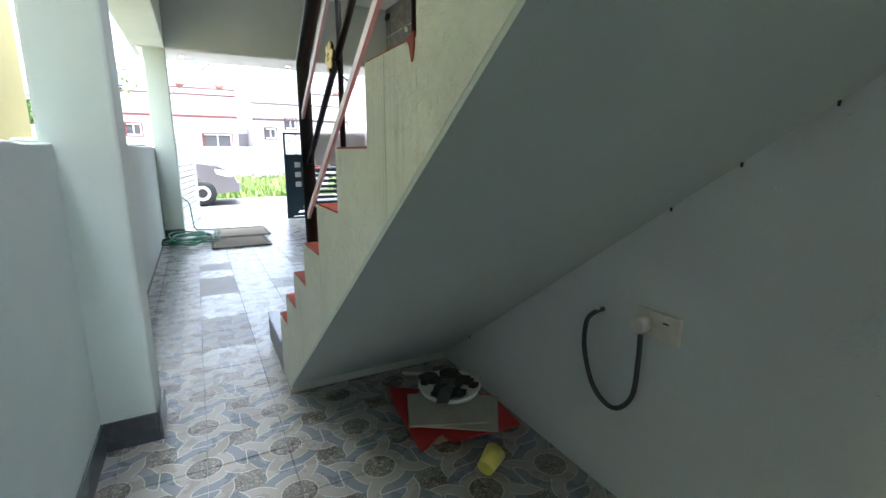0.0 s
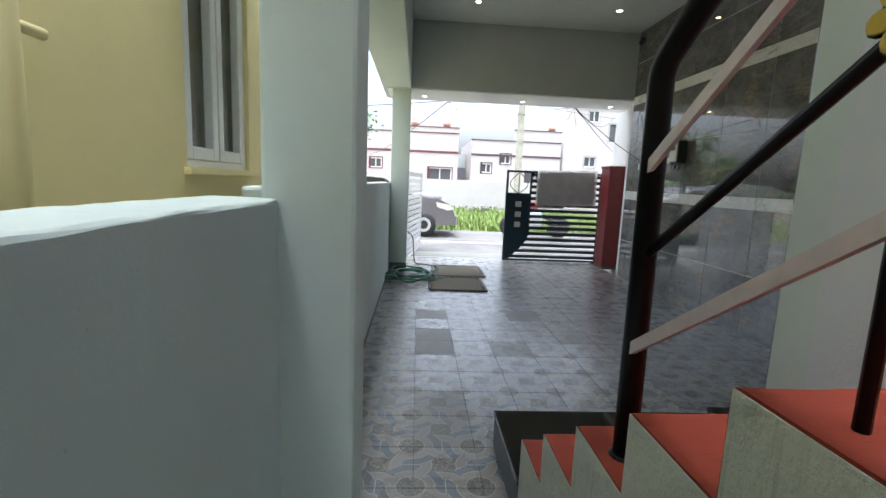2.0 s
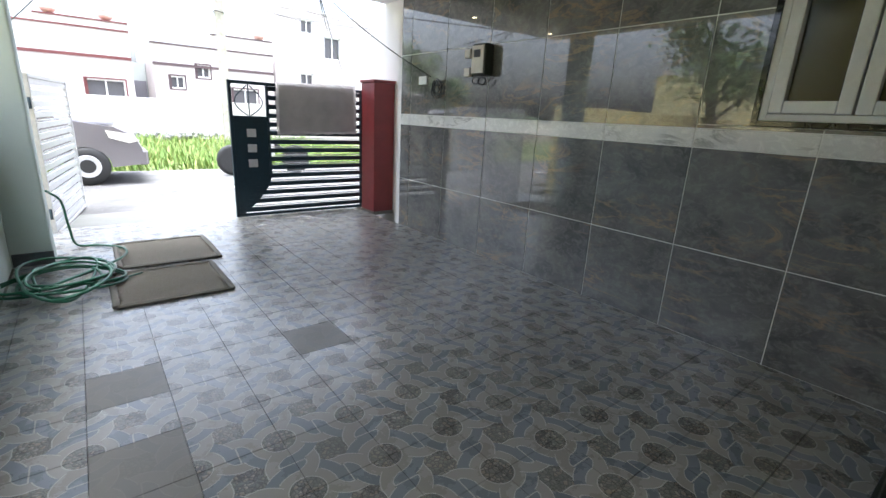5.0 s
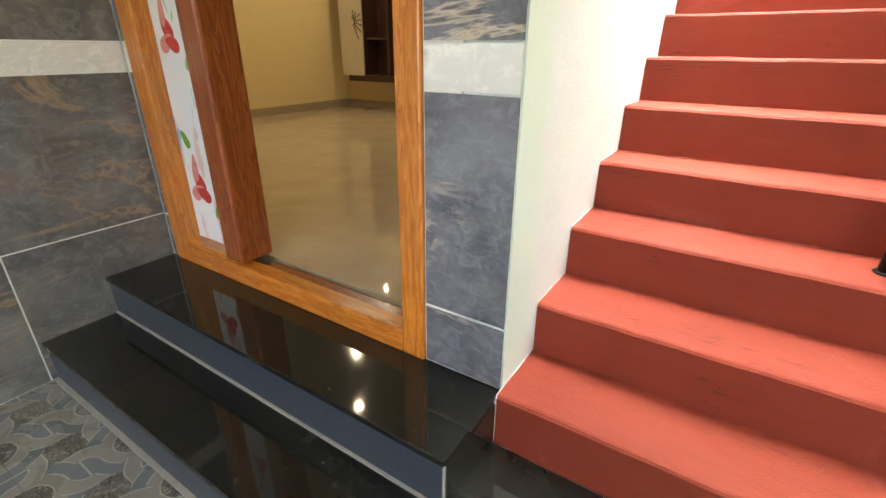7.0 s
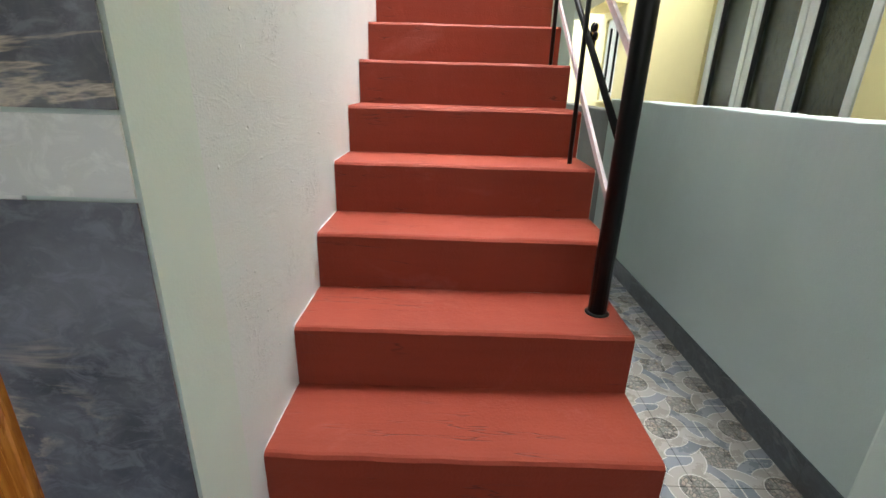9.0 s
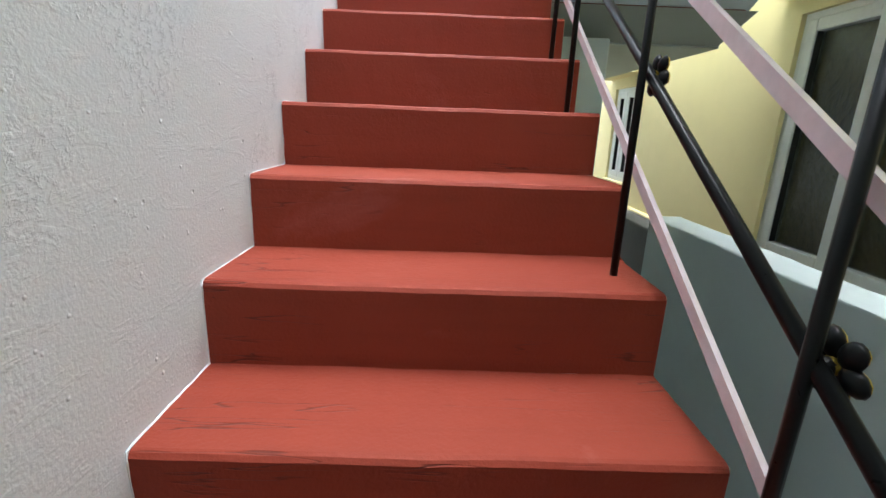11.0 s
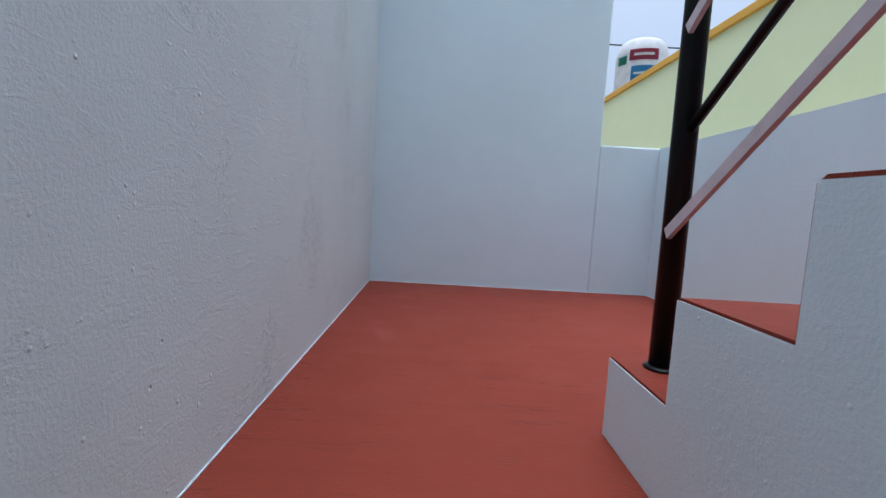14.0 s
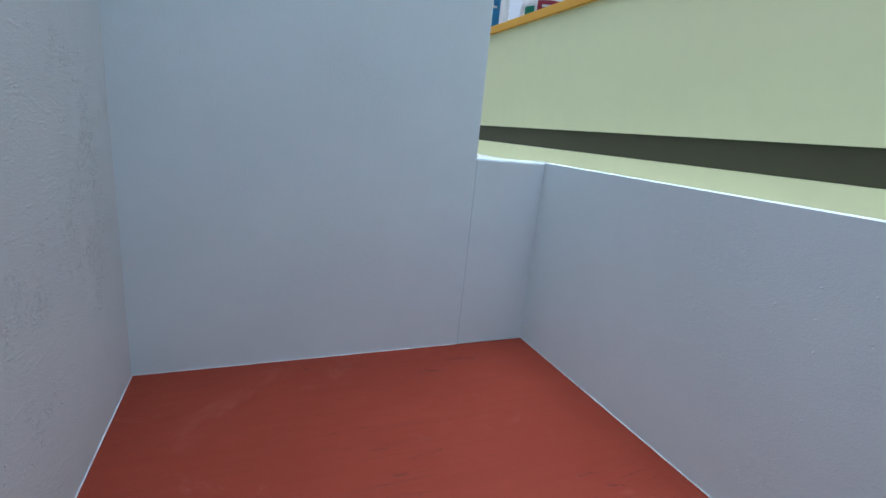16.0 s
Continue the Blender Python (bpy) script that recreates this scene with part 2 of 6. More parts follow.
def stringer_mat():
    """Pale plaster with a few long damp runs, mould near the step ends and scraped patches."""
    g = Graph("mouldy_stair_side_plaster")
    w = g.world()
    base = g.mix(g.ramp(g.noise(w, 2.2, 5, 0.6), (0.35, 0.0), (0.7, 1.0)), (0.60, 0.615, 0.53), (0.50, 0.525, 0.44))
    base = g.mix(g.math("MULTIPLY", g.ramp(g.noise(w, 14, 6, 0.7, 0.5), (0.48, 0.0), (0.68, 1.0)), 0.35), base, (0.44, 0.46, 0.38))
    wet = g.ramp(g.noise(g.scaled(w, (1, 1, 0.45)), 2.6, 3, 0.6), (0.47, 0.0), (0.62, 1.0))
    runs = g.ramp(g.noise(g.scaled(w, (1, 15, 0.25)), 3.4, 6, 0.7), (0.53, 0.0), (0.66, 1.0))
    col = g.mix(g.math("MULTIPLY", g.math("MULTIPLY", runs, wet), 0.75), base, (0.20, 0.215, 0.15))
    thin = g.ramp(g.noise(g.scaled(w, (1, 60, 0.5)), 2.2, 4, 0.6), (0.63, 0.0), (0.70, 1.0))
    col = g.mix(g.math("MULTIPLY", g.math("MULTIPLY", thin, wet), 0.4), col, (0.16, 0.17, 0.12))
    spots = g.math("MULTIPLY", g.ramp(g.noise(w, 75, 4, 0.75), (0.55, 0.0), (0.63, 1.0)), g.ramp(g.noise(w, 3.4, 4, 0.65), (0.57, 0.0), (0.70, 1.0)))
    col = g.mix(g.math("MULTIPLY", spots, 0.75), col, (0.06, 0.07, 0.05))
    crust = g.ramp(g.noise(w, 48, 5, 0.75), (0.48, 0.0), (0.66, 1.0))
    h = g.math("ADD", g.math("MULTIPLY", g.noise(w, 140, 3), 0.5), g.math("ADD", g.noise(w, 11, 5, 0.65), g.math("MULTIPLY", crust, 0.5)))
    return g.done(col, 0.85, g.bump(h, 0.75, 0.008))


def oxide_mat():
    g = Graph("red_oxide_floor_paint")
    w = g.world()
    broad = g.noise(w, 1.6, 5, 0.6)
    col = g.mix(g.ramp(broad, (0.3, 0.0), (0.72, 1.0)), (0.180, 0.029, 0.015), (0.205, 0.036, 0.019))
    brush = g.noise(g.scaled(w, (0.6, 9, 9)), 4, 5, 0.7, 0.3)
    col = g.mix(g.math("MULTIPLY", g.ramp(brush, (0.45, 0.0), (0.75, 1.0)), 0.35), col, (0.152, 0.024, 0.0125))
    scuff = g.math("MULTIPLY", g.ramp(g.noise(w, 3.3, 6, 0.75, 0.6), (0.62, 0.0), (0.8, 1.0)), 0.4)
    col = g.mix(scuff, col, (0.25, 0.075, 0.055))
    chips = g.ramp(g.noise(w, 48, 3, 0.6), (0.755, 0.0), (0.77, 1.0))
    col = g.mix(g.math("MULTIPLY", chips, 0.6), col, (0.08, 0.018, 0.014))
    lane = g.noise(g.scaled(w, (0.55, 7, 7)), 2.6, 3, 0.5)
    crack = g.math("SUBTRACT", 1.0, g.ramp(g.math("ABSOLUTE", g.math("SUBTRACT", lane, 0.52)), (0.0022, 0.0), (0.006, 1.0)))
    crack = g.math("MULTIPLY", crack, g.ramp(g.noise(w, 2.3, 3, 0.6), (0.52, 0.0), (0.60, 1.0)))
    col = g.mix(g.math("MULTIPLY", crack, 0.7), col, (0.05, 0.012, 0.010))
    dusty = g.math("MULTIPLY", g.ramp(g.noise(w, 1.7, 6, 0.7, 0.8), (0.60, 0.0), (0.74, 1.0)), 0.35)
    col = g.mix(dusty, col, (0.30, 0.10, 0.08))
    h = g.math("ADD", g.math("MULTIPLY", g.noise(w, 130, 3, 0.6), 0.5), g.math("SUBTRACT", g.noise(w, 8, 5, 0.6), g.math("MULTIPLY", crack, 0.6)))
    r = g.math("ADD", 0.58, g.math("MULTIPLY", g.noise(w, 6, 4), 0.2))
    return g.done(col, r, g.bump(h, 0.5, 0.005), Specular_IOR_Level=0.18)


def marble_mat(name, base, dark, vein, gloss):
    g = Graph(name)
    n = g.t.nodes.new("ShaderNodeObjectInfo")
    w = g.world()
    shift = g.t.nodes.new("ShaderNodeVectorMath")
    shift.operation = "ADD"
    g.set(shift.inputs[0], w)
    comb = g.t.nodes.new("ShaderNodeCombineXYZ")
    for s in comb.inputs:
        g.set(s, g.math("MULTIPLY", n.outputs["Random"], 9.0))
    g.set(shift.inputs[1], comb.outputs[0])
    v = g.scaled(shift.outputs[0], (1, 1, 1.5))
    cloud = g.noise(v, 3.0, 8, 0.65, 0.8)
    col = g.mix(g.ramp(cloud, (0.35, 0.0), (0.66, 1.0)), dark, base)
    fine = g.noise(v, 16, 6, 0.7, 1.2)
    col = g.mix(g.math("MULTIPLY", g.ramp(fine, (0.48, 0.0), (0.62, 1.0)), 0.4), col, darker(base, 1.5))
    vein_f = g.noise(g.scaled(v, (0.8, 0.8, 1.6)), 2.0, 6, 0.6, 1.1)
    line = g.math("SUBTRACT", 1.0, g.ramp(g.math("ABSOLUTE", g.math("SUBTRACT", vein_f, 0.5)), (0.0, 0.0), (0.03, 1.0)))
    where = g.ramp(g.noise(v, 1.9, 3), (0.47, 0.0), (0.60, 1.0))
    col = g.mix(g.math("MULTIPLY", g.math("MULTIPLY", line, where), 0.85), col, vein)
    flecks = g.math("MULTIPLY", g.ramp(g.noise(g.scaled(v, (1, 1, 2.5)), 26, 5, 0.7, 1.5), (0.66, 0.0), (0.71, 1.0)), 0.5)
    col = g.mix(flecks, col, (0.32, 0.31, 0.30))
    return g.done(col, gloss, g.bump(g.noise(w, 2.2, 2), 0.05, 0.004), Specular_IOR_Level=0.75, Coat_Weight=0.5 if gloss < 0.2 else 0.2, Coat_Roughness=0.02, Coat_IOR=1.6)


def granite_mat():
    g = Graph("polished_black_granite")
    w = g.world()
    speck = g.ramp(g.noise(w, 240, 2, 0.8), (0.64, 0.0), (0.72, 1.0))
    cloud = g.noise(w, 5, 6, 0.7)
    col = g.mix(g.ramp(cloud, (0.4, 0.0), (0.7, 1.0)), (0.010, 0.011, 0.010), (0.022, 0.021, 0.017))
    col = g.mix(g.math("MULTIPLY", speck, 0.25), col, (0.10, 0.10, 0.09))
    dust = g.math("MULTIPLY", g.ramp(g.noise(w, 21, 6, 0.75), (0.62, 0.0), (0.8, 1.0)), 0.5)
    col = g.mix(dust, col, (0.09, 0.085, 0.07))
    r = g.math("ADD", 0.045, g.math("MULTIPLY", g.ramp(cloud, (0.5, 0.0), (0.85, 1.0)), 0.06))
    return g.done(col, r)


def wood_mat(name, a, b, axis_scale):
    g = Graph(name)
    w = g.world()
    v = g.scaled(w, axis_scale)
    n = g.noise(v, 2.4, 6, 0.65, 0.7)
    ring = g.math("FRACT", g.math("MULTIPLY", n, 6.5))
    col = g.mix(g.ramp(ring, (0.0, 0.0), (0.55, 0.6), (1.0, 1.0)), a, b)
    fine = g.noise(g.scaled(w, tuple(6 * s for s in axis_scale)), 3, 4, 0.7)
    col = g.mix(g.math("MULTIPLY", g.ramp(fine, (0.5, 0.0), (0.72, 1.0)), 0.4), col, darker(a, 0.55))
    return g.done(col, 0.22, g.bump(fine, 0.08, 0.002), Coat_Weight=0.4, Coat_Roughness=0.12)


def floor_mat(plain_tile=0):
    """Moulded cement tile: pebble discs, beige and blue bands that weave round them, pale outlines."""
    g = Graph(("woven_band_floor_tile", "dull_woven_floor_tile", "plain_dusty_floor_tile")[plain_tile])
    w = g.world()
    sep = g.t.nodes.new("ShaderNodeSeparateXYZ")
    g.set(sep.inputs[0], w)
    P = 0.30
    x = g.math("ADD", sep.outputs[0], -0.01)
    y = g.math("ADD", sep.outputs[1], -0.24)
    q0 = g.math("WRAP", x, P / 2, -P / 2)
    p0 = g.math("MULTIPLY", g.math("WRAP", y, P / 2, -P / 2), -1.0)
    def pick(f, a, b):
        return g.math("ADD", g.math("MULTIPLY", f, a), g.math("MULTIPLY", g.math("SUBTRACT", 1.0, f), b))
    def both(*f):
        r_ = f[0]
        for k in f[1:]:
            r_ = g.math("MULTIPLY", r_, k)
        return r_
    def less(a, b):
        return g.math("LESS_THAN", a, b)
    def more(a, b):
        return g.math("GREATER_THAN", a, b)
    def easing(v, start, length):
        t = g.math("SUBTRACT", 1.0, g.math("MINIMUM", g.math("MAXIMUM", g.math("DIVIDE", g.math("SUBTRACT", v, start), length), 0.0), 1.0))
        return g.math("SUBTRACT", 1.0, g.math("MULTIPLY", t, t))
    # four alike arms turn round every ring: fold them into one
    wide = more(g.math("ABSOLUTE", p0), g.math("ABSOLUTE", q0))
    p1 = pick(wide, p0, q0)
    q1 = pick(wide, q0, g.math("MULTIPLY", p0, -1.0))
    p = g.math("ABSOLUTE", p1)
    q = g.math("MULTIPLY", q1, g.math("SIGN", p1))
    r = g.math("SQRT", g.math("ADD", g.math("MULTIPLY", p, p), g.math("MULTIPLY", q, q)))
    RI, RM, RO = 0.064, 0.104, 0.149
    tail_top = g.math("MULTIPLY", easing(p, 0.101, 0.040), -0.047)
    tail_low = g.math("SUBTRACT", g.math("MULTIPLY", easing(p, 0.060, 0.090), -0.050), 0.045)
    in_tail = both(more(p, 0.070), less(q, tail_top), more(q, tail_low))
    far_tail = both(more(r, RO), more(q, 0.050), less(q, 0.094))
    is_beige = g.math("MAXIMUM", less(r, RM), g.math("MAXIMUM", in_tail, far_tail))
    mid = less(g.math("ABSOLUTE", q), 0.048)
    is_blue = both(more(r, RM), g.math("MAXIMUM", less(r, RO), mid))
    def stroke(d, *where):
        return both(less(g.math("ABSOLUTE", d), 0.0021), *where)
    lines = [stroke(g.math("SUBTRACT", r, RI)),
             stroke(g.math("SUBTRACT", r, RM), more(q, -0.008)),
             stroke(g.math("MULTIPLY", g.math("SUBTRACT", q, tail_top), 0.75), more(p, 0.101)),
             stroke(g.math("MULTIPLY", g.math("SUBTRACT", q, tail_low), 0.8), more(p, 0.066)),
             stroke(g.math("SUBTRACT", r, RO), more(q, 0.046)),
             stroke(g.math("SUBTRACT", p, 0.1495), mid),
             stroke(g.math("SUBTRACT", q, 0.094), more(r, RO))]
    line = lines[0]
    for k in lines[1:]:
        line = g.math("MAXIMUM", line, k)
    peb_v = g.scaled(w, (1, 1, 0))
    cell = g.voronoi(peb_v, 62, "F1", "Color")
    edge = g.voronoi(peb_v, 62, "DISTANCE_TO_EDGE")
    seed = g.t.nodes.new("ShaderNodeSeparateColor")
    g.set(seed.inputs[0], cell)
    beige, blue, pale = (0.245, 0.235, 0.208), (0.126, 0.144, 0.170), (0.39, 0.38, 0.35)
    peb = g.ramp(seed.outputs[0], (0.0, (0.09, 0.094, 0.085)), (0.5, (0.16, 0.15, 0.13)), (0.8, (0.22, 0.175, 0.135)), (1.0, (0.27, 0.25, 0.22)))
    pebbles = g.mix(g.ramp(edge, (0.03, 1.0), (0.16, 0.0)), peb, (0.055, 0.055, 0.05))
    dome = g.math("MINIMUM", g.math("MULTIPLY", edge, 2.4), 1.0)
    stone = g.math("MAXIMUM", less(r, RI), g.math("SUBTRACT", 1.0, g.math("MAXIMUM", is_beige, is_blue)))
    col = g.mix(is_blue, beige, blue)
    col = g.mix(is_beige, col, beige)
    col = g.mix(stone, col, pebbles)
    col = g.mix(line, col, pale)
    height = g.math("ADD", pick(stone, g.math("MULTIPLY", dome, 0.8), 0.5), g.math("MULTIPLY", line, 0.3))
    if plain_tile:
        col = g.mix((0.0, 0.25, 0.88)[plain_tile], col, (0.15, 0.14, 0.122))
    worn = g.ramp(g.noise(w, 1.1, 4, 0.6), (0.4, 0.0), (0.68, 1.0))
    col = g.mix(g.math("MULTIPLY", worn, 0.26), col, (0.19, 0.18, 0.165))
    dust = g.math("MULTIPLY", g.ramp(g.noise(w, 34, 5, 0.7), (0.55, 0.0), (0.75, 1.0)), 0.14)
    col = g.mix(dust, col, (0.27, 0.25, 0.22))
    rough = g.math("ADD", 0.17 if not plain_tile else 0.33, g.math("MULTIPLY", g.noise(w, 7, 5, 0.65), 0.22))
    return g.done(col, rough, g.bump(height, (0.42, 0.3, 0.1)[plain_tile], 0.004), Specular_IOR_Level=0.42, Coat_Weight=(0.5, 0.3, 0.06)[plain_tile], Coat_Roughness=0.28)


def glass_mat(name, tint, rough):
    g = Graph(name)
    w = g.world()
    return g.done(tint, rough, g.bump(g.noise(w, 60 if rough < 0.2 else 26, 4, 0.6, 1.5), 0.12 if rough < 0.2 else 0.8, 0.002 if rough < 0.2 else 0.006), Transmission_Weight=1.0, IOR=1.45)


def emit_mat(name, c, s):
    g = Graph(name)
    return g.done(c, 0.4, Emission_Color=(*c, 1), Emission_Strength=s)


M_STRINGER = stringer_mat()
M_OXIDE = oxide_mat()
M_MARBLE = marble_mat("grey_veined_wall_tile", (0.180, 0.177, 0.170), (0.078, 0.079, 0.080), (0.33, 0.235, 0.16), 0.03)
M_SLATE = marble_mat("bluish_grey_wall_tile", (0.19, 0.195, 0.225), (0.07, 0.074, 0.09), (0.62, 0.52, 0.42), 0.10)
M_BANDTILE = marble_mat("white_marble_band_tile", (0.70, 0.70, 0.68), (0.76, 0.76, 0.74), (0.30, 0.30, 0.29), 0.10)
M_GROUT = plain("white_grout", (0.78, 0.78, 0.75), 0.8)
M_GRANITE = granite_mat()
M_GRSIDE = plain("honed_granite_edge", (0.045, 0.055, 0.072), 0.35, 0.0, 0.12, 60)
M_JOINT = plain("pale_granite_joint", (0.36, 0.35, 0.32), 0.7)
M_TEAK = wood_mat("varnished_teak", (0.42, 0.125, 0.016), (0.64, 0.235, 0.035), (9, 9, 0.8))
M_TEAKH = wood_mat("varnished_teak_rail", (0.42, 0.125, 0.016), (0.64, 0.235, 0.035), (0.8, 9, 9))
M_TEAKDARK = wood_mat("dark_varnished_teak", (0.19, 0.042, 0.012), (0.33, 0.085, 0.02), (9, 9, 0.8))
M_FLOOR = floor_mat()
M_FLOORPLAIN = floor_mat(2)
M_FLOORDULL = floor_mat(1)
M_BED = plain("dark_floor_joint", (0.14, 0.135, 0.12), 0.85)
M_GLASS = glass_mat("dim_window_glass", (0.42, 0.45, 0.40), 0.12)
M_FROST = glass_mat("hammered_window_glass", (0.55, 0.6, 0.52), 0.22)
M_LAMP = emit_mat("warm_lamp_lens", (1.0, 0.78, 0.45), 6.0)
M_DARK = plain("dark_interior", (0.03, 0.03, 0.028), 0.9)
M_SKIRT = marble_mat("dark_skirting_tile", (0.07, 0.085, 0.095), (0.03, 0.036, 0.04), (0.16, 0.17, 0.17), 0.3)

# ---------------------------------------------------------------- plan numbers
XT = 3.295                 # tiled wall of the porch
XH = 1.60                  # house wall beside the stair
XS = 0.715                 # open side of the stair
XC = -0.060                # compound wall, inner face
YD = 2.40                  # door wall
YB = -2.85                 # back of the landing
ZL = 2.2385                 # landing
ZC = 3.42                  # porch ceiling
RISE, GOING, Y1, Z1 = 0.1715, 0.2535, 2.426, 0.352


def step_y(k):
    return Y1 - GOING * (k - 1)


def step_z(k):
    return Z1 + RISE * (k - 1)


def soffit2(y):
    return ZL + (y + 0.588) * 0.58


# ---------------------------------------------------------------- ground and street
solid("ground", boxm(-400, 400, -300, 500, -0.9, -0.14), plain("dry_earth", (0.20, 0.17, 0.12), 0.95, 0, 0.2, 3), "dry bare earth round the houses", "ground")


def road_mat():
    g = Graph("worn_concrete_road")
    w = g.world()
    col = g.mix(g.ramp(g.noise(w, 0.8, 6, 0.7), (0.38, 0.0), (0.62, 1.0)), (0.14, 0.134, 0.128), (0.07, 0.068, 0.066))
    col = g.mix(g.math("MULTIPLY", g.ramp(g.noise(w, 40, 4), (0.5, 0.0), (0.7, 1.0)), 0.4), col, (0.15, 0.145, 0.135))
    return g.done(col, 0.85, g.bump(g.noise(w, 30, 5), 0.3, 0.01))


solid("road", boxm(-60, 60, 9.6, 13.7, -0.6, -0.07), road_mat(), "worn pale concrete street with dark patches", "road")
solid("ramp", prism([(8.62, -0.5), (8.62, -0.012), (9.6, -0.066), (9.6, -0.5)], "x", -1.2, 5.0), M_CEMENT, "short grey cement ramp from the porch to the street", "ramp")
solid("road_line", boxm(-25, 30, 11.1, 11.2, -0.07, -0.066), M_WHITE, "thin pale cement seam along the street", "line")

# ---------------------------------------------------------------- floor slab and large structure
solid("floor", boxm(-0.24, XT + 0.02, -6.0, 8.62, -0.35, -0.008), M_BED, "dark bedding under the patterned cement floor tiles", "floor")
# compound wall and pillars on the passage side
def trowelled_wall(x0, x1, y0, y1, z0, z1, seed):
    """A long low wall whose top and upper edges wander as plastered by hand."""
    bm = bmesh.new()
    n = max(4, int((y1 - y0) / 0.04))
    prof = [(x0, z0), (x1, z0), (x1, z1 - 0.35), (x1, z1 - 0.007), (x1 - 0.002, z1 - 0.002), (x1 - 0.008, z1), (x0 + 0.008, z1), (x0 + 0.002, z1 - 0.002), (x0, z1 - 0.007)]
    rings = []
    for i in range(n + 1):
        y = y0 + (y1 - y0) * i / n
        ring = []
        for k, (x, z) in enumerate(prof):
            up = 0.0055 * noise.noise(Vector((y * 2.3, seed, k * 0.2))) + 0.0035 * noise.noise(Vector((y * 13, seed, k * 0.6))) if z > z1 - 0.1 else 0.0
            side = 0.004 * noise.noise(Vector((y * 7, seed + 3, k * 0.3))) if z > z1 - 0.1 else 0.0
            ring.append(bm.verts.new((x + side, y, z + up)))
        rings.append(ring)
    for u, v in zip(rings, rings[1:]):
        for k in range(len(prof)):
            j = (k + 1) % len(prof)
            bm.faces.new((u[k], u[j], v[j], v[k]))
    bm.faces.new(rings[0][::-1]), bm.faces.new(rings[-1])
    bmesh.ops.recalc_face_normals(bm, faces=bm.faces[:])
    return bm


bm = trowelled_wall(XC - 0.165, XC + 0.015, -0.80, 2.045, -0.3, 1.221, 4.0)
solid("wall_compound", bm, M_MINT, "low pale mint plastered compound wall with white top edge", "wall")
solid("wall_compound_back", boxm(XC - 0.165, XC - 0.01, -6.0, -0.803, -0.3, 1.13, 0.012), M_CEMENT, "unpainted grey cement stretch of low compound wall", "wall")
solid("wall_compound_porch", boxm(XC - 0.165, XC - 0.03, 2.268, 7.42, -0.3, 1.245, 0.012), M_PILLAR, "low pale mint wall beside the porch", "wall")
solid("pillar_porch_inner", boxm(XC - 0.029, 0.147, 2.035, 2.27, -0.3, ZC, 0.012), M_PILLAR, "square pale mint porch pillar", "pillar")
solid("pillar_porch_outer", boxm(XC - 0.03, 0.165, 7.40, 7.66, -0.3, 2.532, 0.012), M_PILLAR, "square pale mint pillar by the gate", "pillar")
solid("pillar_landing", boxm(0.33, 0.60, -0.99, -0.72, -0.3, ZL - 0.1235, 0.01), M_PILLAR, "pale mint pillar under the stair landing", "pillar")
# beams and ceiling of the porch
solid("beam_side", boxm(XC - 0.165, 0.165, 2.272, 7.378, 2.53, ZC - 0.002, 0.01), M_PILLAR, "pale mint side beam over the low wall", "beam")
solid("beam_front", boxm(XC - 0.165, XT + 0.45, 7.38, 8.25, 2.535, ZC - 0.002, 0.01), M_BEAM, "grey painted deep front beam with white underside", "beam")
solid("trim_beam_soffit", boxm(XC - 0.1, XT + 0.42, 7.40, 8.23, 2.522, 2.533), M_WHITE, "white painted underside of the front beam", "trim")
solid("ceiling", boxm(XC - 0.165, XT + 0.45, YD, 8.25, ZC, ZC + 0.115), M_CEIL, "off-white flat porch ceiling", "ceiling")
# added out of view: keeps sky light off the stair and compound walls
solid("ceiling_stair_foot", boxm(0.832, XH - 0.002, 1.72, YD - 0.002, ZC, ZC + 0.115), M_CEIL, "off-white unseen slab added over the stair foot to block sky light", "ceiling")
solid("beam_door", boxm(0.83, XT + 0.002, YD - 0.16, YD - 0.002, 3.0, ZC - 0.002), M_STAIRWALL, "pale lintel beam above the entrance wall", "beam")

# house walls
solid("wall_stair", boxm(XH, XH + 0.15, -6.0, YD - 0.163, -0.3, 5.4), M_STAIRWALL, "tall rough pale plastered house wall beside the stair", "wall")
solid("trim_stair_soffit", prism([(2.225, -0.004), (2.242, -0.004), (-0.635, ZL - 0.112), (YB, ZL - 0.112), (YB, ZL - 0.126), (-0.652, ZL - 0.126)], "x", XS + 0.001, XH - 0.002), M_SOFFIT, "smooth grey-mint plaster under the stair flight, darkened for shade", "soffit")
solid("wall_stair_end", boxm(XH, XH + 0.15, YD - 0.163, YD - 0.008, -0.3, ZC), M_PILLAR, "pale plastered end of the stair wall", "wall")
bm = boxm(1.751, 1.86, YD - 0.15, YD - 0.0035, 0.17, ZC)
box(bm, 3.25, XT + 0.15, YD - 0.15, YD - 0.0035, 0.17, ZC)
box(bm, 1.86, 3.25, YD - 0.15, YD - 0.0035, 2.48, ZC)
box(bm, 1.751, XT + 0.15, YD - 0.15, YD - 0.0035, -0.3, 0.17)
solid("wall_door", bm, M_GROUT, "entrance wall with pale grout behind tiles", "wall")
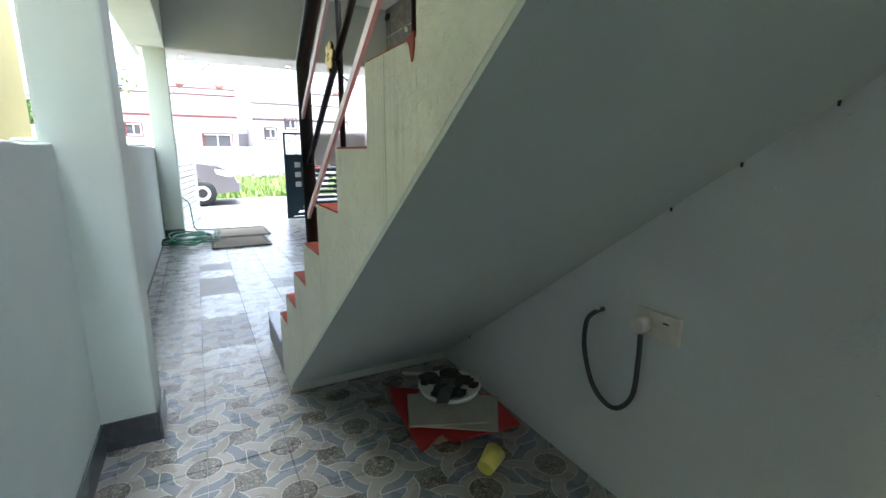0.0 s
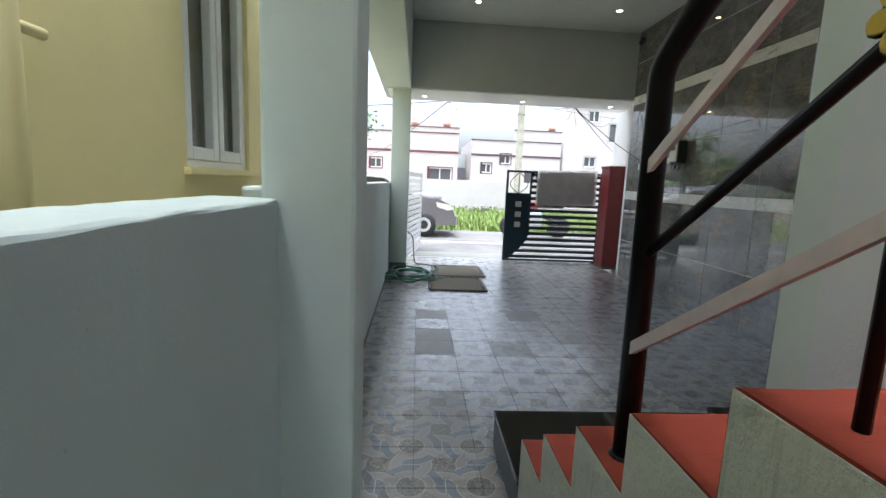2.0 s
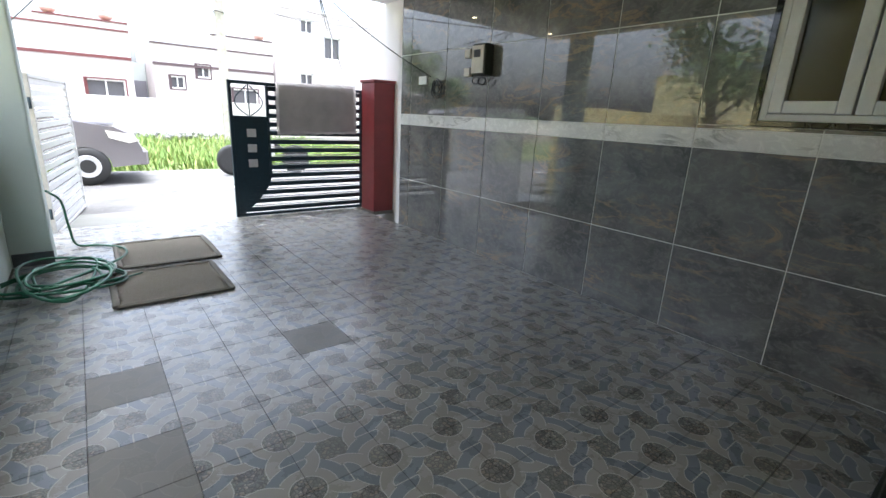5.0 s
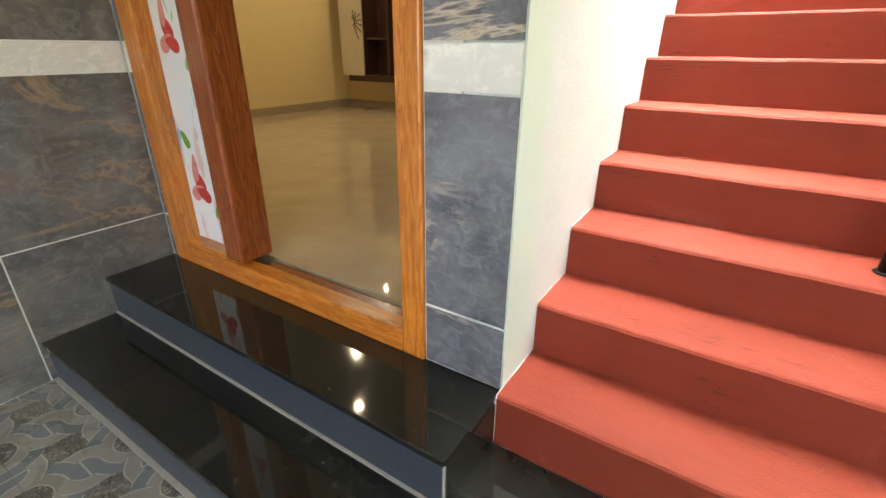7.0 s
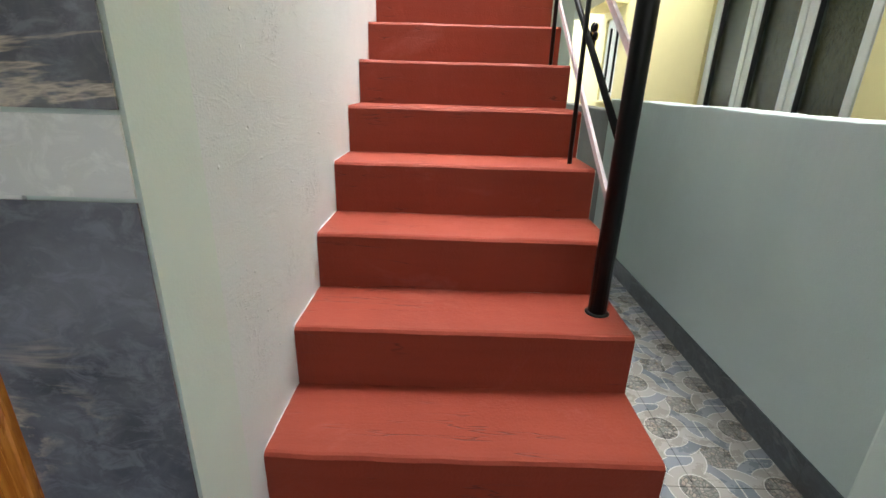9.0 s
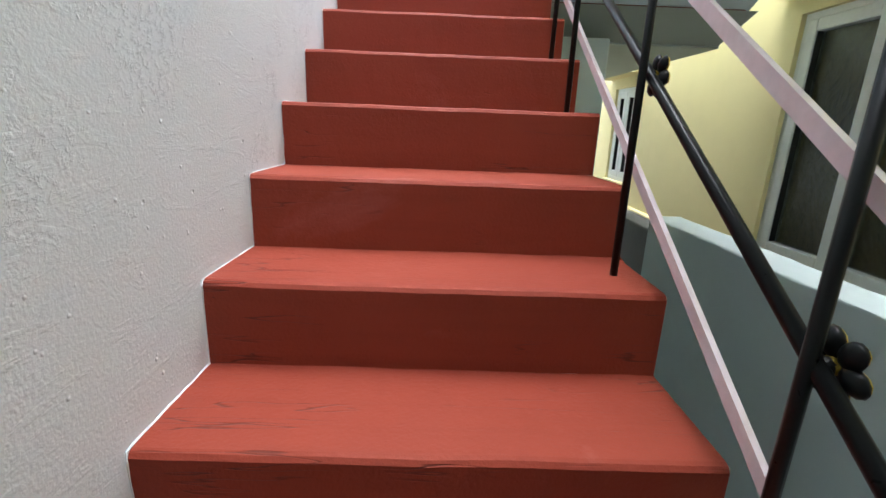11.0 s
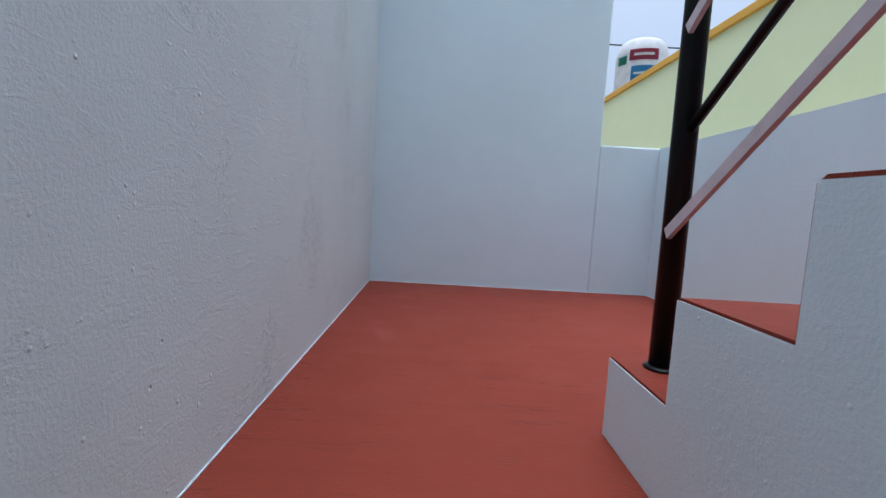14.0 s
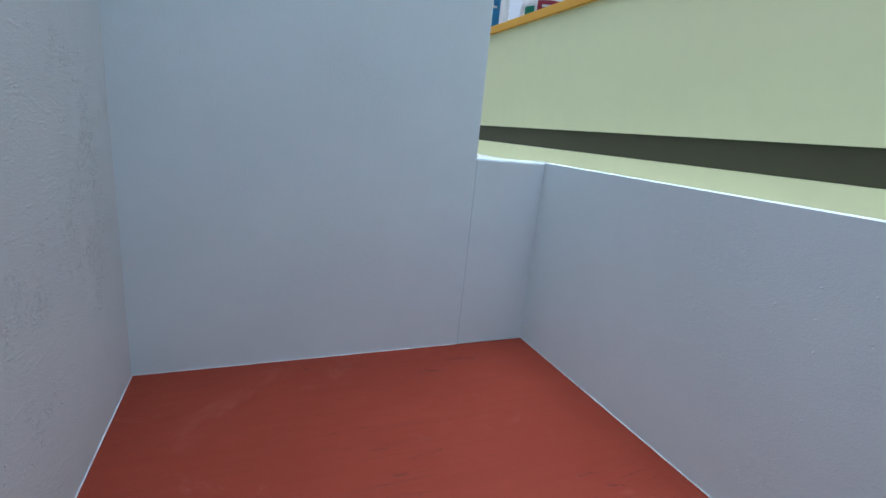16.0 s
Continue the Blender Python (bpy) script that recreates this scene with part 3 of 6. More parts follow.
# tiled wall with its window opening
WY0, WY1, WZ0, WZ1 = 3.07, 3.90, 1.275, 2.36
bm = boxm(XT + 0.0035, XT + 0.16, YD, WY0, -0.3, ZC)
box(bm, XT + 0.0035, XT + 0.16, WY1, 7.37, -0.3, ZC)
box(bm, XT + 0.0035, XT + 0.16, WY0, WY1, -0.3, WZ0)
box(bm, XT + 0.0035, XT + 0.16, WY0, WY1, WZ1, ZC)
wall_tiled = solid("wall_tiled", bm, M_GROUT, "long porch wall clad in glossy dark marble tiles", "wall")
solid("wall_porch_end", boxm(XT + 0.30, XT + 0.46, 7.372, 8.6, -0.3, 2.53), M_WHITE, "white painted boundary wall end by the gate", "wall")
solid("wall_porch_return", boxm(XT + 0.012, XT + 0.30, 7.372, 7.45, -0.3, 2.53), M_WHITE, "white painted return of the tiled wall", "wall")
# room behind the window, closed
bm = boxm(XT + 2.2, XT + 2.3, 2.45, 5.2, 0, 3.3)
box(bm, XT + 0.165, XT + 2.2, 2.42, 2.5, 0, 3.3)
box(bm, XT + 0.165, XT + 2.2, 5.1, 5.2, 0, 3.3)
box(bm, XT + 0.165, XT + 2.2, 2.5, 5.1, 3.2, 3.3)
box(bm, XT + 0.165, XT + 2.2, 2.5, 5.1, 0.3, 0.42)
solid("wall_bedroom", bm, M_CREAM_IN, "dim cream bedroom behind the window", "wall")

# living room through the door
RX1, RY0 = 6.45, -2.05
bm = boxm(RX1, RX1 + 0.1, RY0, YD - 0.15, 0.3, 3.3)
box(bm, 1.751, RX1, RY0 - 0.1, RY0, 0.3, 3.3)
box(bm, XT + 0.151, RX1 + 0.1, YD - 0.15, YD + 0.02, 0.3, 3.3)
box(bm, 1.751, 1.79, RY0, YD - 0.152, 0.3, 3.3)
solid("wall_room", bm, M_CREAM_IN, "warm cream painted living room walls", "wall")
solid("ceiling_room", boxm(1.751, RX1, RY0, YD - 0.15, 3.1, 3.2), M_CEIL, "white living room ceiling", "ceiling")


def room_floor_mat():
    g = Graph("polished_beige_tile")
    w = g.world()
    col = g.mix(g.ramp(g.noise(w, 4, 6, 0.7), (0.35, 0.0), (0.7, 1.0)), (0.50, 0.42, 0.29), (0.42, 0.34, 0.23))
    return g.done(col, 0.035)


solid("floor_room", boxm(1.79, RX1, RY0, YD - 0.15, 0.2, 0.41), room_floor_mat(), "polished beige tile floor inside the house", "floor")
bm = boxm(1.80, RX1 - 0.012, RY0, RY0 + 0.012, 0.411, 0.51)
box(bm, RX1 - 0.012, RX1, RY0, YD - 0.152, 0.411, 0.51)
solid("baseboard", bm, plain("beige_skirting_tile", (0.36, 0.29, 0.2), 0.15), "polished beige skirting tiles", "skirting")

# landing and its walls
# slab wears the darkened soffit colour, with the underside's shade in it
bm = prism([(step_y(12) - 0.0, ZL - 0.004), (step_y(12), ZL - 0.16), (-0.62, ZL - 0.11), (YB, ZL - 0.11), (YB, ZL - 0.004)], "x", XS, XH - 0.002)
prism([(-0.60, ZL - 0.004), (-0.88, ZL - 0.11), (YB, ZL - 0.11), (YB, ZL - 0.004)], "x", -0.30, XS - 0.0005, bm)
solid("landing", bm, M_SOFFIT, "grey-green plastered stair landing slab, its shade in the colour", "slab")
bm = boxm(-0.239, XH - 0.003, YB, -0.60, ZL - 0.004, ZL, 0.0015)
box(bm, XS + 0.003, XH - 0.003, -0.60, step_y(12), ZL - 0.004, ZL)
solid("floor_landing", bm, M_OXIDE, "red oxide painted landing floor", "floor")
solid("wall_landing_back", boxm(0.15, XH + 0.06, YB - 0.16, YB, ZL - 0.2, 5.39, 0.01), M_BLUE, "tall pale blue plastered back wall of the landing", "wall")
solid("wall_parapet_back", boxm(-0.29, 0.149, YB - 0.145, YB - 0.012, ZL - 0.2, 3.205, 0.01), M_BLUE, "low pale blue parapet behind the landing", "wall")
prof = [(YB - 0.15, ZL - 0.112), (-0.90, ZL - 0.112), (1.19, ZC), (2.30, ZC), (2.30, 4.45), (0.95, 4.45), (-0.70, 3.205), (YB - 0.15, 3.205)]
solid("wall_parapet_side", prism(prof, "x", -0.31, -0.242), M_BLUE, "pale blue plastered parapet along landing and upper flight", "wall")
solid("wall_passage_end", boxm(XC - 0.165, XH, -6.15, -6.0, -0.3, 2.4), M_MINT, "pale plastered wall closing the side passage", "wall")
solid("roof_terrace", boxm(-0.239, 0.83, 0.72, YD - 0.165, ZC, ZC + 0.115), M_CEIL, "terrace slab at the head of the stair", "slab")

solid("trim_landing_soffit", boxm(-0.305, XH - 0.003, YB + 0.002, -0.885, ZL - 0.123, ZL - 0.1135), M_SOFFIT, "smooth grey-green underside of the landing, darkened for shade", "trim")


# ---------------------------------------------------------------- stairs
def lower_flight():
    st = thing("staircase", (1.1, Y1, 0.175), "red oxide painted concrete staircase with mouldy pale side", "staircase")
    # concrete body below the paint skin, open side flush at XS
    for k in range(1, 12):
        yf, yb = step_y(k), step_y(k + 1)
        zt = step_z(k)
        zb0, zb1 = max((2.24 - yf) * 0.735, 0.0 if k > 1 else 0.178), max((2.24 - yb) * 0.735, 0.0)
        zb1 = min(zb1, ZL - 0.11)
        if k == 1:
            zb0 = zb1 = 0.0
        bm = prism([(yb - 0.006, zb1), (yf - 0.006, zb0), (yf - 0.006, zt - 0.011), (yb - 0.006, zt - 0.011)], "x", XS + 0.002, XH - 0.001)
        prism([(yb + 0.001, zb1), (yf, zb0), (yf, zt - 0.005), (yb + 0.001, zt - 0.005)], "x", XS, XS + 0.002, bm)
        part("step_body", bm, M_STRINGER, st, "pale plaster side with damp stains")
        # red skin: tread and riser, uneven rounded nosing
        bm = bmesh.new()
        r = 0.010
        zl = (step_z(k - 1) if k > 1 else 0.177)
        prof = [(yb + 0.001, zt), (yf - r, zt), (yf - r * 0.3, zt - r * 0.25), (yf + 0.003, zt - r), (yf + 0.003, zl), (yf - 0.004, zl), (yf - 0.004, zt - 0.005), (yb + 0.001, zt - 0.005)]
        n = 16
        for i in range(n):
            a, b = XS + 0.0023 + (XH - XS - 0.0043) * i / n, XS + 0.0023 + (XH - XS - 0.0043) * (i + 1) / n
            prism(prof, "x", a, b, bm)
        bmesh.ops.remove_doubles(bm, verts=bm.verts[:], dist=0.0005)
        for v in bm.verts:
            if v.co.z > zl + 0.02:
                v.co.z += 0.0022 * noise.noise(Vector((v.co.x * 9, v.co.y * 6, k * 3.1)))
            if v.co.y > yf - 0.02:
                v.co.y += 0.003 * noise.noise(Vector((v.co.x * 11, v.co.z * 9, k * 7.3)))
        part("step_skin", bm, M_OXIDE, st, "red oxide painted tread and riser")
    # last riser up to the landing
    bm = bmesh.new()
    for i in range(16):
        a, b = XS + 0.002 + (XH - XS - 0.004) * i / 16, XS + 0.002 + (XH - XS - 0.004) * (i + 1) / 16
        y = step_y(12)
        prism([(y, ZL + 0.0015), (y + 0.004, ZL - 0.008), (y + 0.004, step_z(11)), (y, step_z(11))], "x", a, b, bm)
    bmesh.ops.remove_doubles(bm, verts=bm.verts[:], dist=0.0005)
    part("step_skin", wobble(bm, 0.002, 9), M_OXIDE, st, "red oxide painted top riser")
    return st


def upper_flight():
    st = thing("upper_staircase", (0.3, -0.9, ZL), "upper stair flight with blue plastered side and red treads", "staircase")
    n = 7
    for k in range(1, n):
        yf, yb = -0.915 + 0.261 * (k - 1), -0.915 + 0.261 * k
        zt = ZL + 0.193 * k
        zb0, zb1 = max(soffit2(yf), ZL + 0.001), max(soffit2(yb), ZL + 0.001)
        lo = [(yf, zb0), (yb, zb1)] if not (yf < -0.588 < yb) else [(yf, ZL + 0.001), (-0.588, ZL + 0.001), (yb, zb1)]
        bm = prism(lo + [(yb, zt - 0.006), (yf, zt - 0.006)], "x", -0.240, 0.764)
        part("step_body", bm, M_BLUE, st)
        r = 0.010
        prof = [(yb - 0.001, zt), (yf + r, zt), (yf - 0.003, zt - r), (yf - 0.003, zt - 0.193), (yf + 0.004, zt - 0.193), (yf + 0.004, zt - 0.005), (yb - 0.001, zt - 0.005)]
        part("step_skin", prism(prof, "x", -0.238, 0.762), M_OXIDE, st, "red oxide painted tread and riser")
    return st


main_stair = lower_flight()
upper_flight()


def ragged(points, r, seed):
    """An uneven ridge of plaster squeezed along a joint."""
    pts = []
    for a, b in zip(points, points[1:]):
        a, b = Vector(a), Vector(b)
        n = max(2, int((b - a).length / 0.022))
        for i in range(n):
            p = a.lerp(b, i / n)
            pts.append(p + noise.noise_vector(p * 31 + Vector((seed, 0, 0))) * r * 0.55)
    pts.append(Vector(points[-1]))
    bm = tube(pts, r, 6)
    for v in bm.verts:
        v.co += noise.noise_vector(v.co * 47) * r * 0.5
    return bm


zig = []
for k in range(1, 13):
    zig += [(XH - 0.001, step_y(k) + 0.002, step_z(k - 1) if k > 1 else 0.18), (XH - 0.001, step_y(k) + 0.001, step_z(k) if k < 12 else ZL)]
solid("trim_stair_bead", ragged(zig, 0.0018, 1.0), M_STAIRWALL, "ragged white plaster ridge where the steps meet the wall", "trim")
solid("trim_landing_bead", ragged([(XH - 0.001, step_y(12), ZL), (XH - 0.001, YB + 0.001, ZL), (0.15, YB + 0.001, ZL)], 0.0019, 5.0), M_BLUE, "ragged plaster ridge at the foot of the landing walls", "trim")
solid("trim_parapet_bead", ragged([(0.149, YB - 0.011, ZL), (-0.241, YB - 0.011, ZL), (-0.241, -0.95, ZL)], 0.0019, 9.0), M_BLUE, "ragged plaster ridge at the foot of the parapet", "trim")
drip = [(0.656, 1.386), (0.657, 1.362), (0.662, 1.345), (0.667, 1.341), (0.671, 1.352), (0.676, 1.367), (0.684, 1.374), (0.690, 1.379), (0.680, 1.380)]
part("paint_drip", prism(drip, "x", XS - 0.0025, XS + 0.001), M_OXIDE, main_stair, "red paint run down the plaster side")

# granite entrance steps
gs = thing("entrance_step", (2.0, 2.9, 0), "low polished black granite entrance step across the porch", "step")
part("slab", boxm(XS - 0.005, XT + 0.006, Y1 + 0.005, 2.965, 0.155, 0.177, 0.002), M_GRANITE, gs)
part("riser", boxm(XS, XT + 0.006, Y1 + 0.005, 2.955, 0.0, 0.154), M_GRSIDE, gs, "dull blue-grey granite riser")
part("joint", boxm(XS, XT + 0.004, 2.9545, 2.972, -0.004, 0.006), M_JOINT, gs, "pale cement joint")
gs = thing("door_step", (2.4, 2.55, 0.177), "polished black granite door step below the entrance", "step")
part("slab", boxm(XH + 0.002, XT + 0.006, YD - 0.005, 2.695, 0.328, 0.348, 0.002), M_GRANITE, gs)
part("riser", boxm(XH + 0.006, XT + 0.006, Y1 + 0.006, 2.688, 0.178, 0.327), M_GRSIDE, gs, "dull blue-grey granite riser")
part("joint", boxm(XH + 0.006, XT + 0.004, 2.6885, 2.697, 0.1775, 0.184), M_JOINT, gs, "pale cement joint")
part("end_joint", boxm(1.601, 1.606, 2.6865, 2.694, 0.178, 0.327), M_JOINT, gs, "pale cement joint")
part("end_slab", boxm(1.5985, 1.6055, Y1 + 0.006, 2.686, 0.184, 0.325), M_GRANITE, gs)

# ---------------------------------------------------------------- stair railings
XR = 0.778


def flower(name, at, back_only=False):
    fl = thing(name, at, "six-petalled gold painted metal flower on the stair rail", "ornament", "rail flowers")
    x, y, z = at
    for side, off, mat, lab in ((-1, -0.0235, M_GOLD, "gold painted petal"), (1, -0.0195, M_BLACKPIPE, "black painted back of petal")):
        for k in range(6):
            a = radians(60 * k + 20)
            bm = bmesh.new()
            bmesh.ops.create_icosphere(bm, subdivisions=2, radius=1)
            for v in bm.verts:
                v.co = Vector((v.co.x * 0.005 + 0.006 * (v.co.y * v.co.y + v.co.z * v.co.z), v.co.y * 0.0135, v.co.z * 0.0165))
                v.co.x *= -1
                grow = 1.12 if side > 0 else 0.92
                v.co.y, v.co.z = v.co.y * grow, v.co.z * grow
            for f in bm.faces:
                f.smooth = True
            bmesh.ops.transform(bm, matrix=Matrix.Translation((x + off, y, z)) @ Matrix.Rotation(a, 4, 'X') @ Matrix.Translation((0, 0, 0.025)), verts=bm.verts[:])
            part("petal", bm, mat, fl, lab)
        bm = bmesh.new()
        bmesh.ops.create_icosphere(bm, subdivisions=2, radius=0.011)
        bmesh.ops.transform(bm, matrix=Matrix.Translation((x + off + 0.004, y, z)), verts=bm.verts[:])
        part("boss", bm, mat, fl)
    return fl


def drift(bm):
    """The rail was welded slightly askew: it drifts in towards the soffit as it climbs."""
    for v in bm.verts:
        v.co.x += 0.0175 * (v.co.y - 1.79)
    return bm


def bend(a, b, c, r=0.06, n=6):
    a, b, c = Vector(a), Vector(b), Vector(c)
    p, q = b + (a - b).normalized() * r, b + (c - b).normalized() * r
    return [a] + [p.lerp(b, i / n).lerp(b.lerp(q, i / n), i / n) for i in range(n + 1)] + [c]


rl = thing("stair_railing", (XR, 1.79, step_z(3)), "black steel stair railing with slanting white and black bars", "railing")
yN, S1 = 1.790, 0.637
end_y = 0.078
part("handrail", drift(tube(bend((XR, yN, step_z(3) + 0.0), (XR, yN + 0.012, 1.525), (XR, end_y, 1.525 + (yN + 0.012 - end_y) * S1), 0.035), 0.0255, 16)), M_BLACKPIPE, rl, "thick glossy black pipe newel and handrail")
part("base_plate", lathe([(0.034, 0), (0.034, 0.003), (0.027, 0.006)], 16, None, (XR, yN, step_z(3) + 0.0005)), M_BLACKPIPE, rl)


def rail_end(z0):
    # where a bar from the newel meets the underside of the upper flight
    return (z0 + 1.80 * S1 - ZL - 0.588 * 0.58) / (0.58 + S1)


for z0, mat, w, h, lab in ((1.318, M_RAILWHITE, 0.010, 0.024, "pinkish white flat bar"), (0.935, M_RAILWHITE, 0.010, 0.024, "pinkish white flat bar")):
    ye = max(rail_end(z0), -0.5)
    part("bar", drift(bar((XR - 0.014, 1.80, z0), (XR - 0.014, ye, z0 + (1.80 - ye) * S1), w, h)), mat, rl, lab)
ye = rail_end(1.140)
part("bar", drift(tube([(XR, 1.80, 1.140), (XR, ye, 1.140 + (1.80 - ye) * S1)], 0.0105, 8)), M_BLACKPIPE, rl, "round black bar")
for k, y in ((5, 1.302), (7, 0.79), (9, 0.275), (10, -0.005)):
    top = min(1.525 + (1.802 - y) * S1 - 0.02, soffit2(y) + 0.004)
    part("post", tube([(XR, y, step_z(k) - 0.002), (XR, y, top)] if k < 10 else [(XR, y, step_z(k) - 0.002), (0.757, -0.055, soffit2(-0.055) + 0.004)], 0.0085, 8), M_BLACKPIPE, rl, "thin black post")
    if k < 10:
        flower("rail_flower", (XR + 0.006 * (y - 1.79), y, 1.140 + (1.80 - y) * S1))

rl = thing("upper_stair_railing", (0.69, -0.80, ZL + 0.193), "black steel railing of the upper flight with slanting bars", "railing")
X2, S2 = 0.682, 0.70
part("handrail", tube(bend((X2, -0.838, ZL + 0.193), (X2, -0.844, 3.335), (X2, 0.62, 3.335 + 1.42 * S2), 0.04), 0.0255, 16), M_BLACKPIPE, rl, "thick glossy black pipe newel and handrail")
part("base_plate", lathe([(0.036, 0), (0.036, 0.004), (0.027, 0.008)], 16, None, (X2, -0.838, ZL + 0.1935)), M_BLACKPIPE, rl)
for z0, kind in ((2.722, 0), (2.930, 1), (3.132, 0)):
    if kind == 0:
        part("bar", bar((X2 + 0.024, -0.822, z0 + 0.004), (X2 + 0.024, 0.62, z0 + 0.004 + 1.442 * S2), 0.010, 0.024), M_RAILWHITE, rl, "pinkish white flat bar")
    else:
        part("bar", tube([(X2, -0.838, z0), (X2, 0.62, z0 + 1.41 * S2)], 0.0105, 8), M_BLACKPIPE, rl, "round black bar")
for k, y in ((3, -0.27), (5, 0.25)):
    part("post", tube([(X2, y, ZL + 0.193 * k - 0.002), (X2, y, 3.335 + (y + 0.80) * S2)], 0.0125, 8), M_BLACKPIPE, rl, "thin black post")

# ---------------------------------------------------------------- entrance door frame
df = thing("entrance_door_frame", (2.55, YD, 0.348), "varnished orange teak door frame with painted glass side panel", "door frame", kind="structure")
FZ = 2.47
YF = YD + 0.012
part("jamb", boxm(1.86, 1.94, YD - 0.14, YF, 0.348, FZ, 0.006), M_TEAK, df)
part("jamb", boxm(3.145, 3.25, YD - 0.14, YF, 0.348, FZ, 0.006), M_TEAK, df)
part("mullion", boxm(2.745, 2.86, YD - 0.14, YF - 0.004, 0.44, FZ - 0.081, 0.012), M_TEAKDARK, df, "wide dark red teak mullion")
part("head", boxm(1.941, 3.144, YD - 0.14, YF, FZ - 0.08, FZ, 0.006), M_TEAKH, df)
part("sill", boxm(1.941, 3.144, YD - 0.06, YF, 0.348, 0.43, 0.006), M_TEAKH, df)
part("threshold", boxm(1.941, 2.744, YD - 0.14, YD - 0.061, 0.36, 0.40, 0.008), M_TEAKDARK, df, "dark worn inner threshold")
part("rail", boxm(2.861, 3.144, YD - 0.14, YF - 0.006, 0.4305, 0.455, 0.003), M_TEAKH, df)


def art_glass():
    """White glass painted with a watercolour bouquet: pink, red, blue and green strokes."""
    g = Graph("painted_white_glass")
    w = g.world()
    v = g.scaled(w, (3.6, 1, 1.1))
    col = (0.74, 0.76, 0.78)
    for k, (tone, lo, sc) in enumerate((((0.66, 0.46, 0.44), 0.62, 2.2), ((0.20, 0.40, 0.55), 0.67, 3.1), ((0.16, 0.38, 0.08), 0.67, 3.7), ((0.60, 0.06, 0.07), 0.69, 4.4), ((0.75, 0.35, 0.08), 0.70, 5.0))):
        off = g.t.nodes.new("ShaderNodeMapping")
        g.set(off.inputs["Vector"], v)
        off.inputs["Location"].default_value = (k * 3.7, 0, k * 5.1)
        f = g.ramp(g.noise(off.outputs[0], sc, 3, 0.5, 0.9), (lo, 0.0), (lo + 0.035, 1.0))
        col = g.mix(g.math("MULTIPLY", f, 0.85), col, tone)
    return g.done(col, 0.12)


part("side_panel", boxm(2.861, 3.144, YD - 0.07, YD - 0.055, 0.456, FZ - 0.081), art_glass(), df, "white glass panel painted with bright flowers")

M_ROSE = plain("red_glass_paint", (0.55, 0.05, 0.045), 0.25, 0, 0.1, 40)
M_BLUSH = plain("pink_glass_paint", (0.66, 0.27, 0.24), 0.25, 0, 0.1, 40)
M_LEAF = plain("green_glass_paint", (0.12, 0.34, 0.04), 0.25, 0, 0.1, 40)
M_DAB = plain("blue_glass_paint", (0.06, 0.22, 0.34), 0.25, 0, 0.1, 40)


def petal(x, z, long, wide, turn, mat, lift, label):
    """A leaf-shaped dab of paint on the side panel."""
    c, n = math.cos(radians(turn)), math.sin(radians(turn))
    prof = []
    for i in range(14):
        a = 2 * math.pi * i / 14
        u, v = long * math.cos(a), wide * math.sin(a) * (1 - 0.35 * math.cos(a))
        prof.append((x + u * c - v * n, z + u * n + v * c))
    part("painted_petal", prism(prof, "y", YD - 0.0555, YD - 0.0545 + lift), mat, df, label)


for z, s_ in ((0.70, 1.0), (1.28, 0.9), (1.86, 1.0)):
    for i, (dx, dz, l, w, t, m) in enumerate(((0.055, 0.02, 0.060, 0.034, 60, M_ROSE), (0.075, -0.03, 0.055, 0.030, 150, M_BLUSH), (0.035, -0.035, 0.050, 0.028, 20, M_ROSE), (0.065, 0.075, 0.060, 0.020, 95, M_BLUSH),
                                              (-0.085, -0.03, 0.062, 0.027, 75, M_LEAF), (-0.055, -0.085, 0.050, 0.020, 120, M_LEAF), (0.09, 0.19, 0.040, 0.018, 60, M_LEAF), (-0.075, 0.22, 0.045, 0.012, 100, M_DAB), (-0.10, 0.12, 0.035, 0.012, 70, M_DAB))):
        petal(3.0 + dx, z + dz, l * s_, w * s_, t, m, 0.0002 * i, "bright brush stroke of glass paint")

